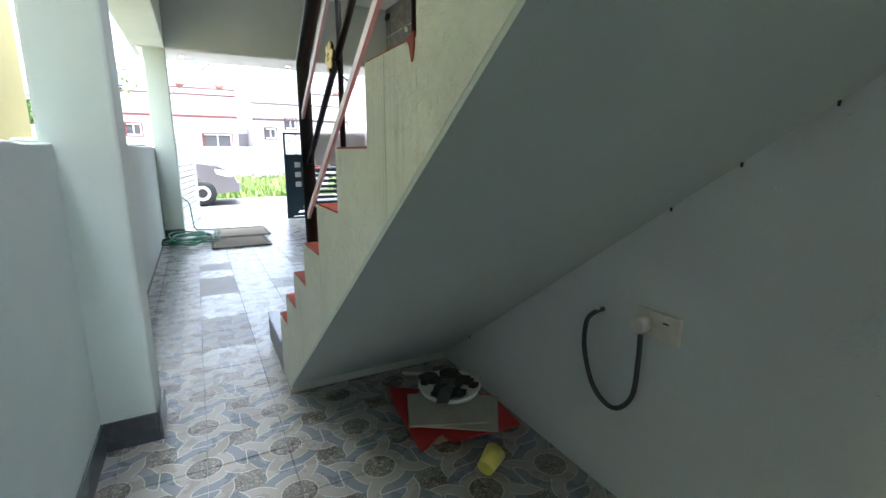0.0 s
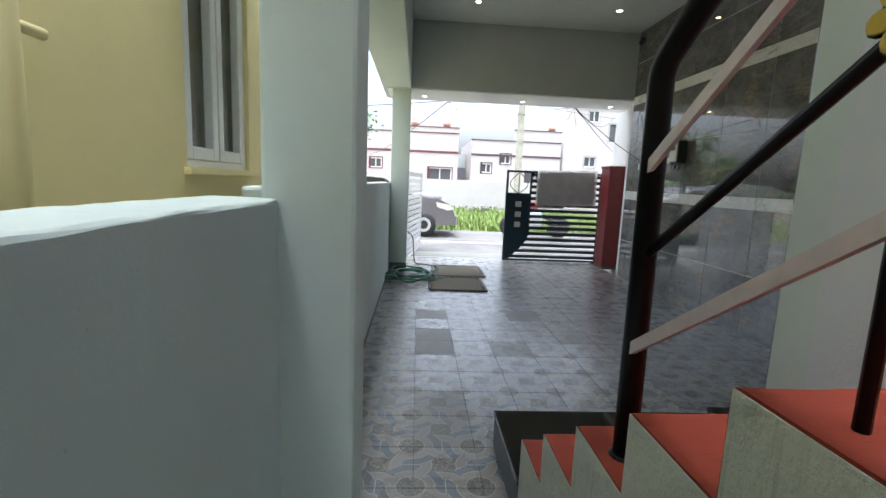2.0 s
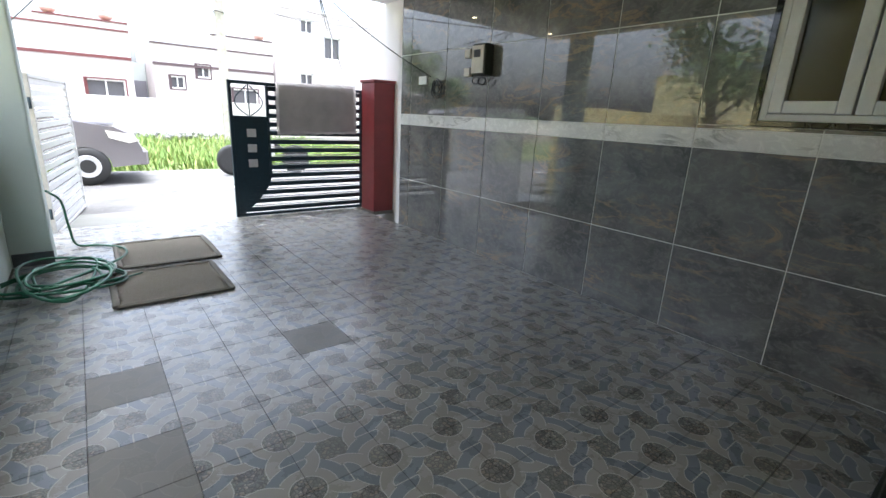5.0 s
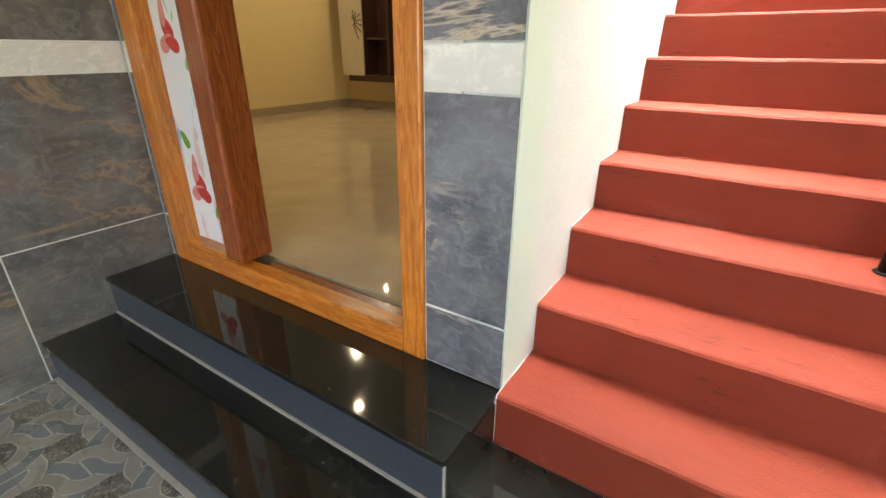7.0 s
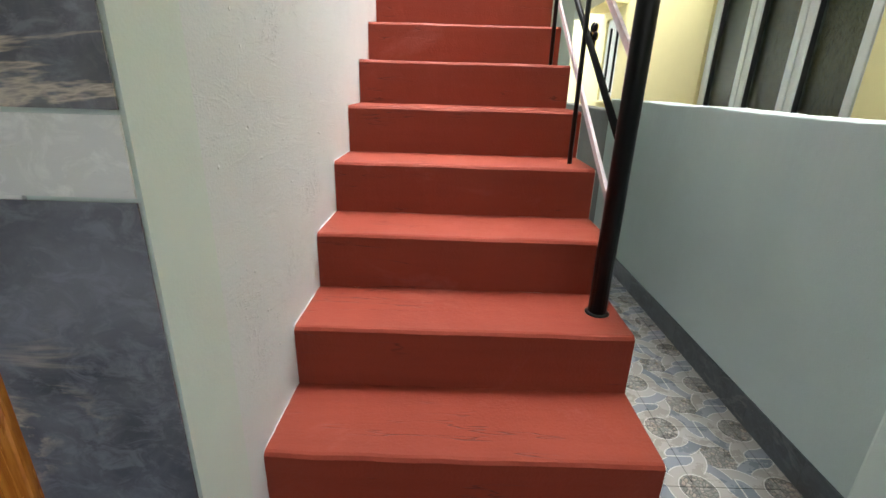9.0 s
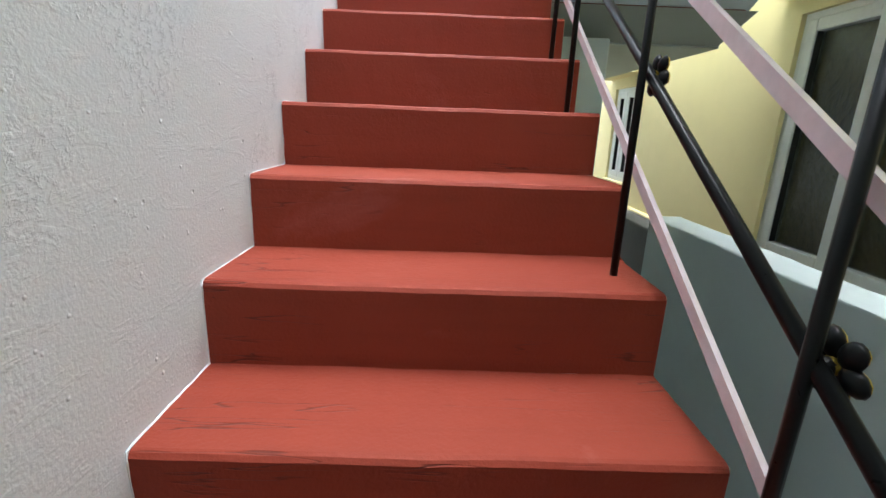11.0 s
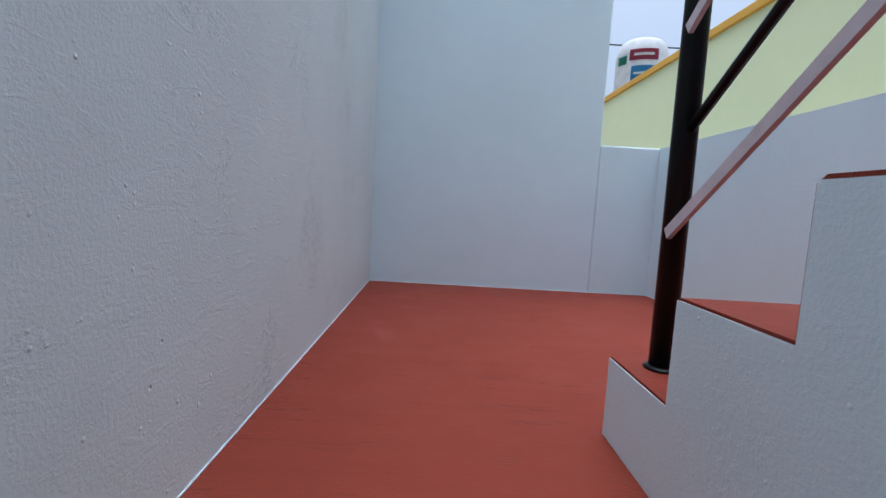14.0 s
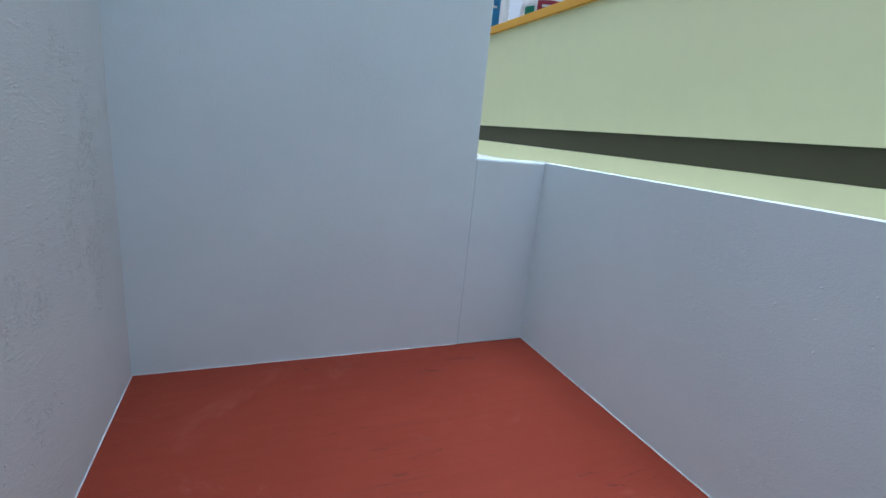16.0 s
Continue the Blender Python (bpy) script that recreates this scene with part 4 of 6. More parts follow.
# ---------------------------------------------------------------- window in the tiled wall
def casement_window(name, label, y0, y1, z0, z1, x, out, panes, glass, lining=None):
    """A UPVC window in a wall of constant x; out is +1 or -1, the side it is seen from."""
    win = thing(name, (x, (y0 + y1) / 2, z0), label, "window", kind="structure")
    d0, d1 = sorted((x - out * 0.07, x + out * 0.004))
    fr = 0.035
    if lining:
        l0, l1 = sorted((x - out * 0.10, x + out * 0.012))
        bm = boxm(l0, l1, y0 - 0.03, y0, z0 - 0.03, z1 + 0.03, 0.002)
        box(bm, l0, l1, y1, y1 + 0.03, z0 - 0.03, z1 + 0.03, 0.002)
        box(bm, l0, l1, y0, y1, z0 - 0.03, z0, 0.002)
        box(bm, l0, l1, y0, y1, z1, z1 + 0.03, 0.002)
        part("lining", bm, lining, win, "black granite window surround")
    bm = boxm(d0, d1, y0, y0 + fr, z0, z1, 0.003)
    box(bm, d0, d1, y1 - fr, y1, z0, z1, 0.003)
    box(bm, d0, d1, y0 + fr, y1 - fr, z0, z0 + fr, 0.003)
    box(bm, d0, d1, y0 + fr, y1 - fr, z1 - fr, z1, 0.003)
    part("window_frame", bm, M_UPVC, win)
    wdt = (y1 - y0 - 2 * fr - 0.006 * (panes - 1)) / panes
    s0, s1 = sorted((x - out * 0.055, x + out * 0.012))
    for i in range(panes):
        a = y0 + fr + 0.002 + i * (wdt + 0.006)
        b = a + wdt - 0.004
        c, e = z0 + fr + 0.002, z1 - fr - 0.002
        sw = 0.062
        bm = boxm(s0, s1, a, a + sw, c, e, 0.006)
        box(bm, s0, s1, b - sw, b, c, e, 0.006)
        box(bm, s0, s1, a + sw, b - sw, c, c + sw, 0.006)
        box(bm, s0, s1, a + sw, b - sw, e - sw, e, 0.006)
        sash = part("sash", bm, M_UPVC, win)
        g0, g1 = sorted((x - out * 0.035, x - out * 0.030))
        bm = boxm(g0, g1, a + sw - 0.004, b - sw + 0.004, c + sw - 0.004, e - sw + 0.004)
        pn = part("pane", bm, glass, sash, "dim reflecting glass")
        pn.visible_shadow = False
        h0, h1 = sorted((x + out * 0.012, x + out * 0.022))
        part("gasket", boxm(*sorted((x - out * 0.03, x + out * 0.002)), a + sw - 0.003, a + sw + 0.003, c + sw, e - sw), M_DARKRUB, sash)
    return win


casement_window("window_porch", "white double casement window in black granite surround", WY0 + 0.031, WY1 - 0.031, WZ0 + 0.031, WZ1 - 0.031, XT, -1, 2, M_GLASS, M_GRANITE)

# ---------------------------------------------------------------- neighbour's house beside the passage
XN = -0.752
NB = thing("neighbour_house", (-3.5, -2.0, -0.14), "yellow painted neighbouring house with white windows", "house")
wins = [(3.05, 3.83, 1.30, 2.55, 2), (-0.94, 0.60, 0.99, 2.31, 3), (-3.5, -2.95, 1.15, 2.1, 2)]
bm = bmesh.new()
ys = sorted([-9.0, 4.85] + [w[0] for w in wins] + [w[1] for w in wins])
for a, b in zip(ys, ys[1:]):
    hit = [w for w in wins if w[0] == a]
    if hit:
        box(bm, XN - 0.2, XN, a, b, -0.5, hit[0][2])
        box(bm, XN - 0.2, XN, a, b, hit[0][3], 3.0)
    else:
        box(bm, XN - 0.2, XN, a, b, -0.5, 3.0)
bmesh.ops.remove_doubles(bm, verts=bm.verts[:], dist=0.0001)
part("wall", bm, M_YELLOW, NB)
part("front_wall", boxm(-7.5, XN - 0.201, 4.65, 4.85, -0.5, 3.0), M_YELLOW, NB)
part("roof", boxm(-7.5, XN, -9.0, 4.85, 3.002, 3.12), M_CEIL, NB)
part("inner_dark", boxm(XN - 0.9, XN - 0.85, -9.0, 4.6, -0.4, 3.0), M_CREAM_IN, NB, "dim room wall behind the windows")
part("plinth_moulding", tube([(XN + 0.01, -9.0, 0.93), (XN + 0.01, 2.2, 0.93)], 0.025, 8), M_YELLOW, NB)
for y0, y1, z0, z1, n in wins:
    part("window_sill", boxm(XN - 0.19, XN + 0.03, y0 - 0.03, y1 + 0.03, z0 - 0.035, z0 - 0.001, 0.004), M_YELLOW, NB)
    part("sunshade", boxm(XN - 0.01, XN + 0.28, y0 - 0.15, y1 + 0.15, z1 + 0.1, z1 + 0.16, 0.006), M_YELLOW, NB)
part("pilaster", boxm(XN, XN + 0.06, 1.72, 1.84, 0.0, 3.0, 0.02), M_YELLOW, NB)
part("pipe", tube([(XN + 0.05, 2.05, -0.1), (XN + 0.05, 2.05, 2.95)], 0.055, 14), M_YELLOW, NB, "yellow painted drain pipe")
part("pipe_bracket", tube([(XN + 0.055, 0.9, 1.62), (XN + 0.055, 2.2, 1.62)], 0.016, 8), M_YELLOW, NB)
part("parapet", prism([(-1.0, -9.0), (-1.0, 4.86), (-1.13, 4.86), (-1.13, -9.0)], "z", 3.405, 4.25), M_LEMON, NB, "pale lemon parapet wall")
part("parapet_cap", boxm(-1.17, -0.97, -9.05, 4.9, 4.25, 4.315, 0.005), M_ORANGE, NB, "orange painted parapet cap")
# the shadow under the parapet, built as a dark coloured strip
part("shadow_band", boxm(-1.125, -1.01, -9.0, 4.85, 3.26, 3.404), M_OLIVE, NB, "dark olive band standing in for shadow below the parapet")
part("upper_wall", boxm(-1.13, -1.002, -9.0, 4.85, 3.121, 3.259), M_LEMON, NB)
for n_, (y0, y1, z0, z1, n) in enumerate(wins):
    casement_window("window_neighbour", "white casement window with hammered glass in the yellow wall", y0, y1, z0, z1, XN - 0.03, 1, n, M_FROST)

# ---------------------------------------------------------------- gate
def gate_leaf(name, label, width, height, panelled):
    """Built along +x from the hinge end at the origin; latch stile at x=0 for the panelled leaf."""
    gt = thing(name, (0, 0, 0), label, "gate", "gate leaves")
    mat = M_NAVY if panelled else M_SILVER
    bm = boxm(0, 0.035, -0.02, 0.02, 0.02, height, 0.003)
    box(bm, width - 0.035, width, -0.02, 0.02, 0.02, height, 0.003)
    box(bm, 0.035, width - 0.035, -0.02, 0.02, height - 0.035, height, 0.003)
    box(bm, 0.035, width - 0.035, -0.02, 0.02, 0.02, 0.055, 0.003)
    part("gate_frame", bm, mat, gt)
    x0 = 0.42 if panelled else 0.04
    n = 15
    for i in range(n):
        z = 0.095 + i * (height - 0.16) / (n - 1)
        xa = x0 - (0.0 if i > 5 else (0.33 * (1 - i / 5.0) ** 0.6)) if panelled else x0
        part("slat", boxm(max(xa, 0.036), width - 0.036, -0.012, 0.012, z - 0.026, z + 0.026, 0.003), mat, gt)
        part("strip", boxm(max(xa, 0.036) + 0.02, width - 0.05, -0.006, 0.006, z + 0.036, z + 0.048), M_SILVER, gt, "bright silver strip")
    if panelled:
        prof = [(0.036, 0.056), (0.10, 0.056)]
        for i in range(9):
            a = i / 8
            prof.append((0.10 + 0.32 * math.sin(a * math.pi / 2), 0.056 + 0.45 * a))
        prof += [(0.42, height - 0.40), (0.036, height - 0.40)]
        part("panel", prism(prof, "y", -0.010, 0.010), M_NAVY, gt, "navy sheet panel")
        part("panel_stile", boxm(0.40, 0.43, -0.018, 0.018, 0.5, height - 0.036, 0.003), M_NAVY, gt)
        part("panel_rail", boxm(0.036, 0.40, -0.018, 0.018, height - 0.40, height - 0.37, 0.003), M_NAVY, gt)
        for z in (0.93, 0.76, 0.59):
            part("square", boxm(0.17, 0.27, -0.016, 0.016, z, z + 0.09, 0.004), M_SILVER, gt, "square silver inset")
        for s in (-1, 1):
            pts = []
            for i in range(28):
                a = i / 27
                pts.append((0.215 + s * (0.015 + 0.16 * math.sin(a * math.pi) * (1 - 0.35 * a)), 0, height - 0.365 + 0.32 * a))
            part("scroll", tube(pts, 0.007, 6), M_NAVY, gt, "curled navy bar")
        part("scroll_bar", tube([(0.215, 0, height - 0.37), (0.215, 0, height - 0.03)], 0.007, 6), M_NAVY, gt)
    for z in (0.25, height - 0.25):
        part("hinge", tube([(width - 0.0, 0, z - 0.05), (width - 0.0, 0, z + 0.05)], 0.012, 8), M_NAVY, gt)
    return gt


g1 = gate_leaf("gate_leaf_closed", "closed navy steel gate leaf with silver slats", 1.62, 1.53, True)
g1.matrix_basis = pose(1.765, 8.45, -0.012)
g2 = gate_leaf("gate_leaf_open", "open silver-grey slatted steel gate leaf seen edge-on", 1.62, 1.50, False)
g2.matrix_basis = pose(0.37, 10.05, -0.066, 0, 0, -98.5)
# tarpaulin over the gate
bm = bmesh.new()
nx, nz = 22, 14
grid = [[bm.verts.new((2.27 + 1.0 * i / nx + 0.02 * (j / nz) * (i / nx - 0.3), 8.42 - 0.012 + 0.012 * noise.noise(Vector((i * 0.35, j * 0.3, 2))), 1.53 - 0.58 * (j / nz) + 0.035 * (i / nx) - 0.012 * abs(math.sin(i * 0.8)) * j / nz)) for j in range(nz + 1)] for i in range(nx + 1)]
for i in range(nx):
    for j in range(nz):
        bm.faces.new((grid[i][j], grid[i + 1][j], grid[i + 1][j + 1], grid[i][j + 1])).smooth = True
ext = bmesh.ops.solidify(bm, geom=bm.faces[:], thickness=0.003)
tp = part("tarpaulin", bm, plain("grey_tarpaulin", (0.48, 0.46, 0.45), 0.6, 0, 0.08, 5), None)
tagged(tp, "grey-brown cloth sheet hung over the gate", "sheet")

rp = thing("gate_pillar", (3.44, 8.15, -0.012), "maroon painted square steel gate pillar on a small plinth", "pillar")
part("shaft", boxm(3.30, 3.585, 7.975, 8.30, 0.03, 1.60, 0.006), M_RED, rp)
part("cap", boxm(3.285, 3.60, 7.96, 8.315, 1.60, 1.635, 0.008), M_RED, rp)
part("plinth", boxm(3.295, 3.59, 7.97, 8.305, -0.012, 0.03), M_CEMENT, rp)

# ---------------------------------------------------------------- across the street
def grass_field():
    """Rough grass strip: many blades in one mesh."""
    rnd = random.Random(5)
    verts, faces = [], []
    for _ in range(16000):
        x, y = rnd.uniform(-3.5, 8.5), rnd.uniform(13.8, 24.0)
        if y > 17 and rnd.random() < 0.45:
            continue
        h, a, lean = rnd.uniform(0.10, 0.34), rnd.uniform(0, 6.28), rnd.uniform(-0.12, 0.12)
        w = rnd.uniform(0.008, 0.02)
        dx, dy = math.cos(a) * w, math.sin(a) * w
        i = len(verts)
        verts += [(x - dx, y - dy, -0.13), (x + dx, y + dy, -0.13), (x + lean * 0.4 + dx * 0.6, y + lean, -0.13 + h * 0.6), (x + lean, y + lean * 1.3, -0.13 + h)]
        faces += [(i, i + 1, i + 2), (i, i + 2, i + 3)]
    me = bpy.data.meshes.new("grass")
    me.from_pydata(verts, [], faces)
    g = Graph("grass_blades")
    n = g.t.nodes.new("ShaderNodeNewGeometry").outputs["Random Per Island"]
    me.materials.append(g.done(g.ramp(n, (0.0, (0.10, 0.17, 0.03)), (0.6, (0.16, 0.25, 0.05)), (1.0, (0.30, 0.30, 0.10))), 0.7))
    return tagged(new("grass", me), "rough green grass strip beyond the street", "grass", kind="stuff")


grass_field()
solid("ground_verge", boxm(-40, 40, 13.75, 24.4, -0.4, -0.125), plain("weedy_earth", (0.13, 0.16, 0.05), 0.95, 0, 0.2, 4), "weedy green verge", "ground")
solid("wall_street_far", boxm(-8, 40, 24.5, 24.75, -0.4, 1.40, 0.01), M_FARWALL, "long white compound wall across the street", "wall")
rb = random.Random(3)
bm = bmesh.new()
for i in range(60):
    r = bmesh.ops.create_icosphere(bm, subdivisions=1, radius=rb.uniform(0.05, 0.14))
    o = Vector((rb.gauss(3.4, 0.8), rb.uniform(22.6, 24.2), -0.1 + rb.uniform(0, 0.22)))
    for v in r["verts"]:
        v.co = Vector((v.co.x * rb.uniform(0.8, 1.4), v.co.y, v.co.z * rb.uniform(0.6, 1.0))) + o
tagged(new("rubble", mesh_of("rubble", bm, M_CEMENT)), "heap of grey broken rubble in the grass", "rubble", kind="stuff")


def street_house(name, label, x0, x1, y0, depth, top, line_z, roof_steps, windows, mat=M_FARWALL, trim=(0.10, 0.085, 0.09)):
    hs = thing(name, ((x0 + x1) / 2, y0, -0.14), label, "house")
    bm = bmesh.new()
    xs = sorted({x0, x1, *[w[0] for w in windows], *[w[0] + w[2] for w in windows]})
    for a, b in zip(xs, xs[1:]):
        hit = sorted([w for w in windows if w[0] <= a + 1e-6 and w[0] + w[2] >= b - 1e-6], key=lambda w: w[1])
        z = -0.3
        for w in hit:
            box(bm, a, b, y0, y0 + 0.22, z, w[1])
            z = w[1] + w[3]
        box(bm, a, b, y0, y0 + 0.22, z, top)
    bmesh.ops.remove_doubles(bm, verts=bm.verts[:], dist=0.0005)
    part("wall", bm, mat, hs)
    bm = boxm(x0, x0 + 0.22, y0 + 0.22, y0 + depth, -0.3, top)
    box(bm, x1 - 0.22, x1, y0 + 0.22, y0 + depth, -0.3, top)
    box(bm, x0 + 0.22, x1 - 0.22, y0 + depth - 0.22, y0 + depth, -0.3, top)
    part("side_wall", bm, mat, hs)
    part("roof", boxm(x0 + 0.2, x1 - 0.2, y0 + 0.2, y0 + depth - 0.2, top - 0.75, top - 0.6), M_CEIL, hs)
    tm = plain(name + "_trim", trim, 0.7)
    part("band", boxm(x0 - 0.01, x1 + 0.01, y0 - 0.03, y0 - 0.001, line_z, line_z + 0.13), tm, hs, "dark painted string course")
    part("coping", boxm(x0 - 0.03, x1 + 0.03, y0 - 0.03, y0 + 0.25, top, top + 0.07), tm if roof_steps else mat, hs)
    for sx0, sx1, h in roof_steps:
        part("raised_parapet", boxm(sx0, sx1, y0 + 0.01, y0 + 0.24, top + 0.071, top + h), mat, hs)
        part("raised_coping", boxm(sx0 - 0.03, sx1 + 0.03, y0 - 0.02, y0 + 0.26, top + h, top + h + 0.06), tm, hs)
    for x, z, w, h in windows:
        wn_ = part("window", boxm(x + 0.001, x + 0.07, y0 + 0.02, y0 + 0.1, z, z + h), tm, hs)
        bm = boxm(x + w - 0.07, x + w - 0.001, y0 + 0.02, y0 + 0.1, z, z + h)
        box(bm, x + 0.07, x + w - 0.07, y0 + 0.02, y0 + 0.1, z, z + 0.07)
        box(bm, x + 0.07, x + w - 0.07, y0 + 0.02, y0 + 0.1, z + h - 0.07, z + h)
        box(bm, x + w / 2 - 0.03, x + w / 2 + 0.03, y0 + 0.03, y0 + 0.09, z + 0.07, z + h - 0.07)
        part("frame", bm, M_UPVC, wn_)
        part("pane", boxm(x + 0.07, x + w - 0.07, y0 + 0.12, y0 + 0.14, z, z + h), plain("far_glass", (0.12, 0.12, 0.13), 0.2), wn_)
        bm = boxm(x - 0.06, x, y0 - 0.025, y0 + 0.001, z - 0.06, z + h + 0.06)
        box(bm, x + w, x + w + 0.06, y0 - 0.025, y0 + 0.001, z - 0.06, z + h + 0.06)
        box(bm, x, x + w, y0 - 0.025, y0 + 0.001, z - 0.06, z)
        box(bm, x, x + w, y0 - 0.025, y0 + 0.001, z + h, z + h + 0.06)
        part("surround", bm, tm, wn_)
    return hs


street_house("street_house", "white single-storey house with maroon line and flat roof", -3.4, 2.75, 30, 7, 4.25, 3.05, [(-0.5, 2.75, 0.35)], [(-2.75, 2.0, 0.75, 0.62), (0.9, 1.2, 1.5, 0.95)], trim=(0.16, 0.05, 0.05))
street_house("street_house", "white single-storey house with dark line and stepped roof", 3.6, 9.3, 30, 7, 3.95, 3.0, [(6.3, 9.3, 0.7)], [(4.25, 1.95, 0.65, 0.6), (5.45, 2.55, 0.65, 0.62), (7.1, 1.2, 1.3, 0.95)], trim=(0.10, 0.07, 0.075))
street_house("street_house_tall", "tall pale two-storey house beyond the gate", 9.6, 22, 30.5, 9, 6.6, 6.2, [], [(11.1, 5.45, 0.75, 0.75), (12.5, 4.2, 1.05, 1.25), (11.0, 2.6, 0.8, 0.7)], trim=(0.45, 0.44, 0.46))
solid("wall_street_link", boxm(2.76, 3.59, 33.0, 33.2, -0.3, 3.2), M_BEAM, "grey wall between the white houses", "wall")
dr = thing("side_door", (3.15, 32.9, 0.0), "grey door between the white houses", "door")
part("leaf", boxm(2.8, 3.55, 32.93, 32.99, -0.14, 2.3, 0.01), plain("grey_door_paint", (0.22, 0.22, 0.25), 0.6), dr)
# rooftop ornaments
for x, y, z in ((-0.6 + 0.6, 30.3, 4.67), (2.0, 30.3, 4.67), (8.7, 30.3, 4.71)):
    fp = thing("roof_pot", (x, y, z), "orange and white kolam-painted rooftop pot", "pot", "roof pots")
    part("pot", lathe([(0.12, 0), (0.26, 0.10), (0.30, 0.22), (0.20, 0.34), (0.14, 0.40), (0.18, 0.44)], 14, None, (x, y, z)), plain("roof_pot_paint", (0.58, 0.36, 0.30), 0.7), fp)
    part("stand", boxm(x - 0.34, x + 0.34, y - 0.1, y + 0.1, z - 0.07, z + 0.001), M_WHITE, fp)

# distant trees and the neighbour's plot, closing the view to the sides
def leafy_tree(name, label, base, height, spread, seed, n_leaf, leaf=0.07, low=0.45):
    rnd = random.Random(seed)
    tr = thing(name, base, label, "tree")
    b = Vector(base)
    bm = bmesh.new()
    tips = []
    top = b + Vector((rnd.uniform(-0.2, 0.2), rnd.uniform(-0.2, 0.2), height * 0.55))
    def limb(p, q, r0, r1):
        pts = [p.lerp(q, i / 4) + Vector((rnd.uniform(-1, 1), rnd.uniform(-1, 1), 0)) * 0.06 * (0 < i < 4) for i in range(5)]
        rings = []
        for i, c in enumerate(pts):
            r = r0 + (r1 - r0) * i / 4
            rings.append([bm.verts.new(c + Vector((math.cos(k * math.pi / 4) * r, math.sin(k * math.pi / 4) * r, 0))) for k in range(8)])
        for u, v in zip(rings, rings[1:]):
            for k in range(8):
                bm.faces.new((u[k], u[(k + 1) % 8], v[(k + 1) % 8], v[k])).smooth = True
    limb(b, top, height * 0.035, height * 0.02)
    for i in range(9):
        a = i * 2.4 + rnd.uniform(-0.4, 0.4)
        st = b.lerp(top, rnd.uniform(low, 1.0))
        en = st + Vector((math.cos(a) * spread * rnd.uniform(0.45, 1.0), math.sin(a) * spread * rnd.uniform(0.45, 1.0), height * rnd.uniform(0.1, 0.42)))
        limb(st, en, height * 0.014, height * 0.005)
        for j in range(4):
            tips.append(st.lerp(en, 0.4 + 0.2 * j) + Vector((rnd.uniform(-1, 1), rnd.uniform(-1, 1), rnd.uniform(-0.4, 0.7))) * spread * 0.22)
        tips.append(en)
    part("trunk", bm, plain("bark", (0.13, 0.10, 0.07), 0.9, 0, 0.2, 20), tr)
    verts, faces = [], []
    for i in range(n_leaf):
        c = tips[i % len(tips)] + Vector((rnd.gauss(0, 1), rnd.gauss(0, 1), rnd.gauss(0, 0.75))) * spread * 0.13
        d = Vector((rnd.uniform(-1, 1), rnd.uniform(-1, 1), rnd.uniform(-0.7, 0.2))).normalized()
        s = d.cross(Vector((rnd.uniform(-1, 1), rnd.uniform(-1, 1), 1))).normalized()
        L = leaf * rnd.uniform(0.7, 1.5)
        k = len(verts)
        verts += [c, c + d * L * 0.5 + s * L * 0.28, c + d * L, c + d * L * 0.5 - s * L * 0.28]
        faces += [(k, k + 1, k + 2, k + 3)]
    me = bpy.data.meshes.new("crown")
    me.from_pydata([tuple(v) for v in verts], [], faces)
    g = Graph(name + "_leaves")
    n = g.t.nodes.new("ShaderNodeNewGeometry").outputs["Random Per Island"]
    me.materials.append(g.done(g.ramp(n, (0.0, (0.035, 0.085, 0.015)), (0.7, (0.09, 0.17, 0.03)), (1.0, (0.16, 0.24, 0.05))), 0.5))
    cr = new("crown", me)
    cr.parent = tr
    cr.matrix_parent_inverse = Matrix.Translation(base).inverted()
    tagged(cr, "many small bright green leaves")
    return tr


leafy_tree("street_tree", "young leafy green tree beside the street", (-2.35, 14.4, -0.13), 3.3, 1.15, 11, 4200, 0.10, 0.62)
leafy_tree("street_tree", "broad leafy tree in front of the neighbouring plot", (-7.0, 8.4, -0.13), 5.2, 2.3, 23, 5000, 0.13)
solid("wall_neighbour_front", boxm(-12, -0.9, 8.5, 8.68, -0.4, 1.55, 0.01), M_YELLOW, "beige front wall of the neighbouring plot", "wall")
solid("wall_neighbour_far", boxm(-14.2, -14, -9, 14, -0.4, 3.4), M_YELLOW, "beige house wall past the neighbouring plot", "wall")
bm = bmesh.new()
for k in range(80):
    a = rb.uniform(0, 6.283)
    r = bmesh.ops.create_icosphere(bm, subdivisions=1, radius=1)
    d, s = rb.uniform(120, 200), rb.uniform(5, 11)
    for v in r["verts"]:
        v.co = Vector((v.co.x * s * 1.5, v.co.y * s, v.co.z * s * 0.45 * (1 + 0.3 * noise.noise(v.co * 3)))) + Vector((math.cos(a) * d, math.sin(a) * d, 0))
tagged(new("far_trees", mesh_of("far_trees", bm, plain("far_foliage", (0.08, 0.12, 0.05), 0.9, 0, 0.2, 0.5))), "hazy far row of green trees", "trees", kind="stuff")

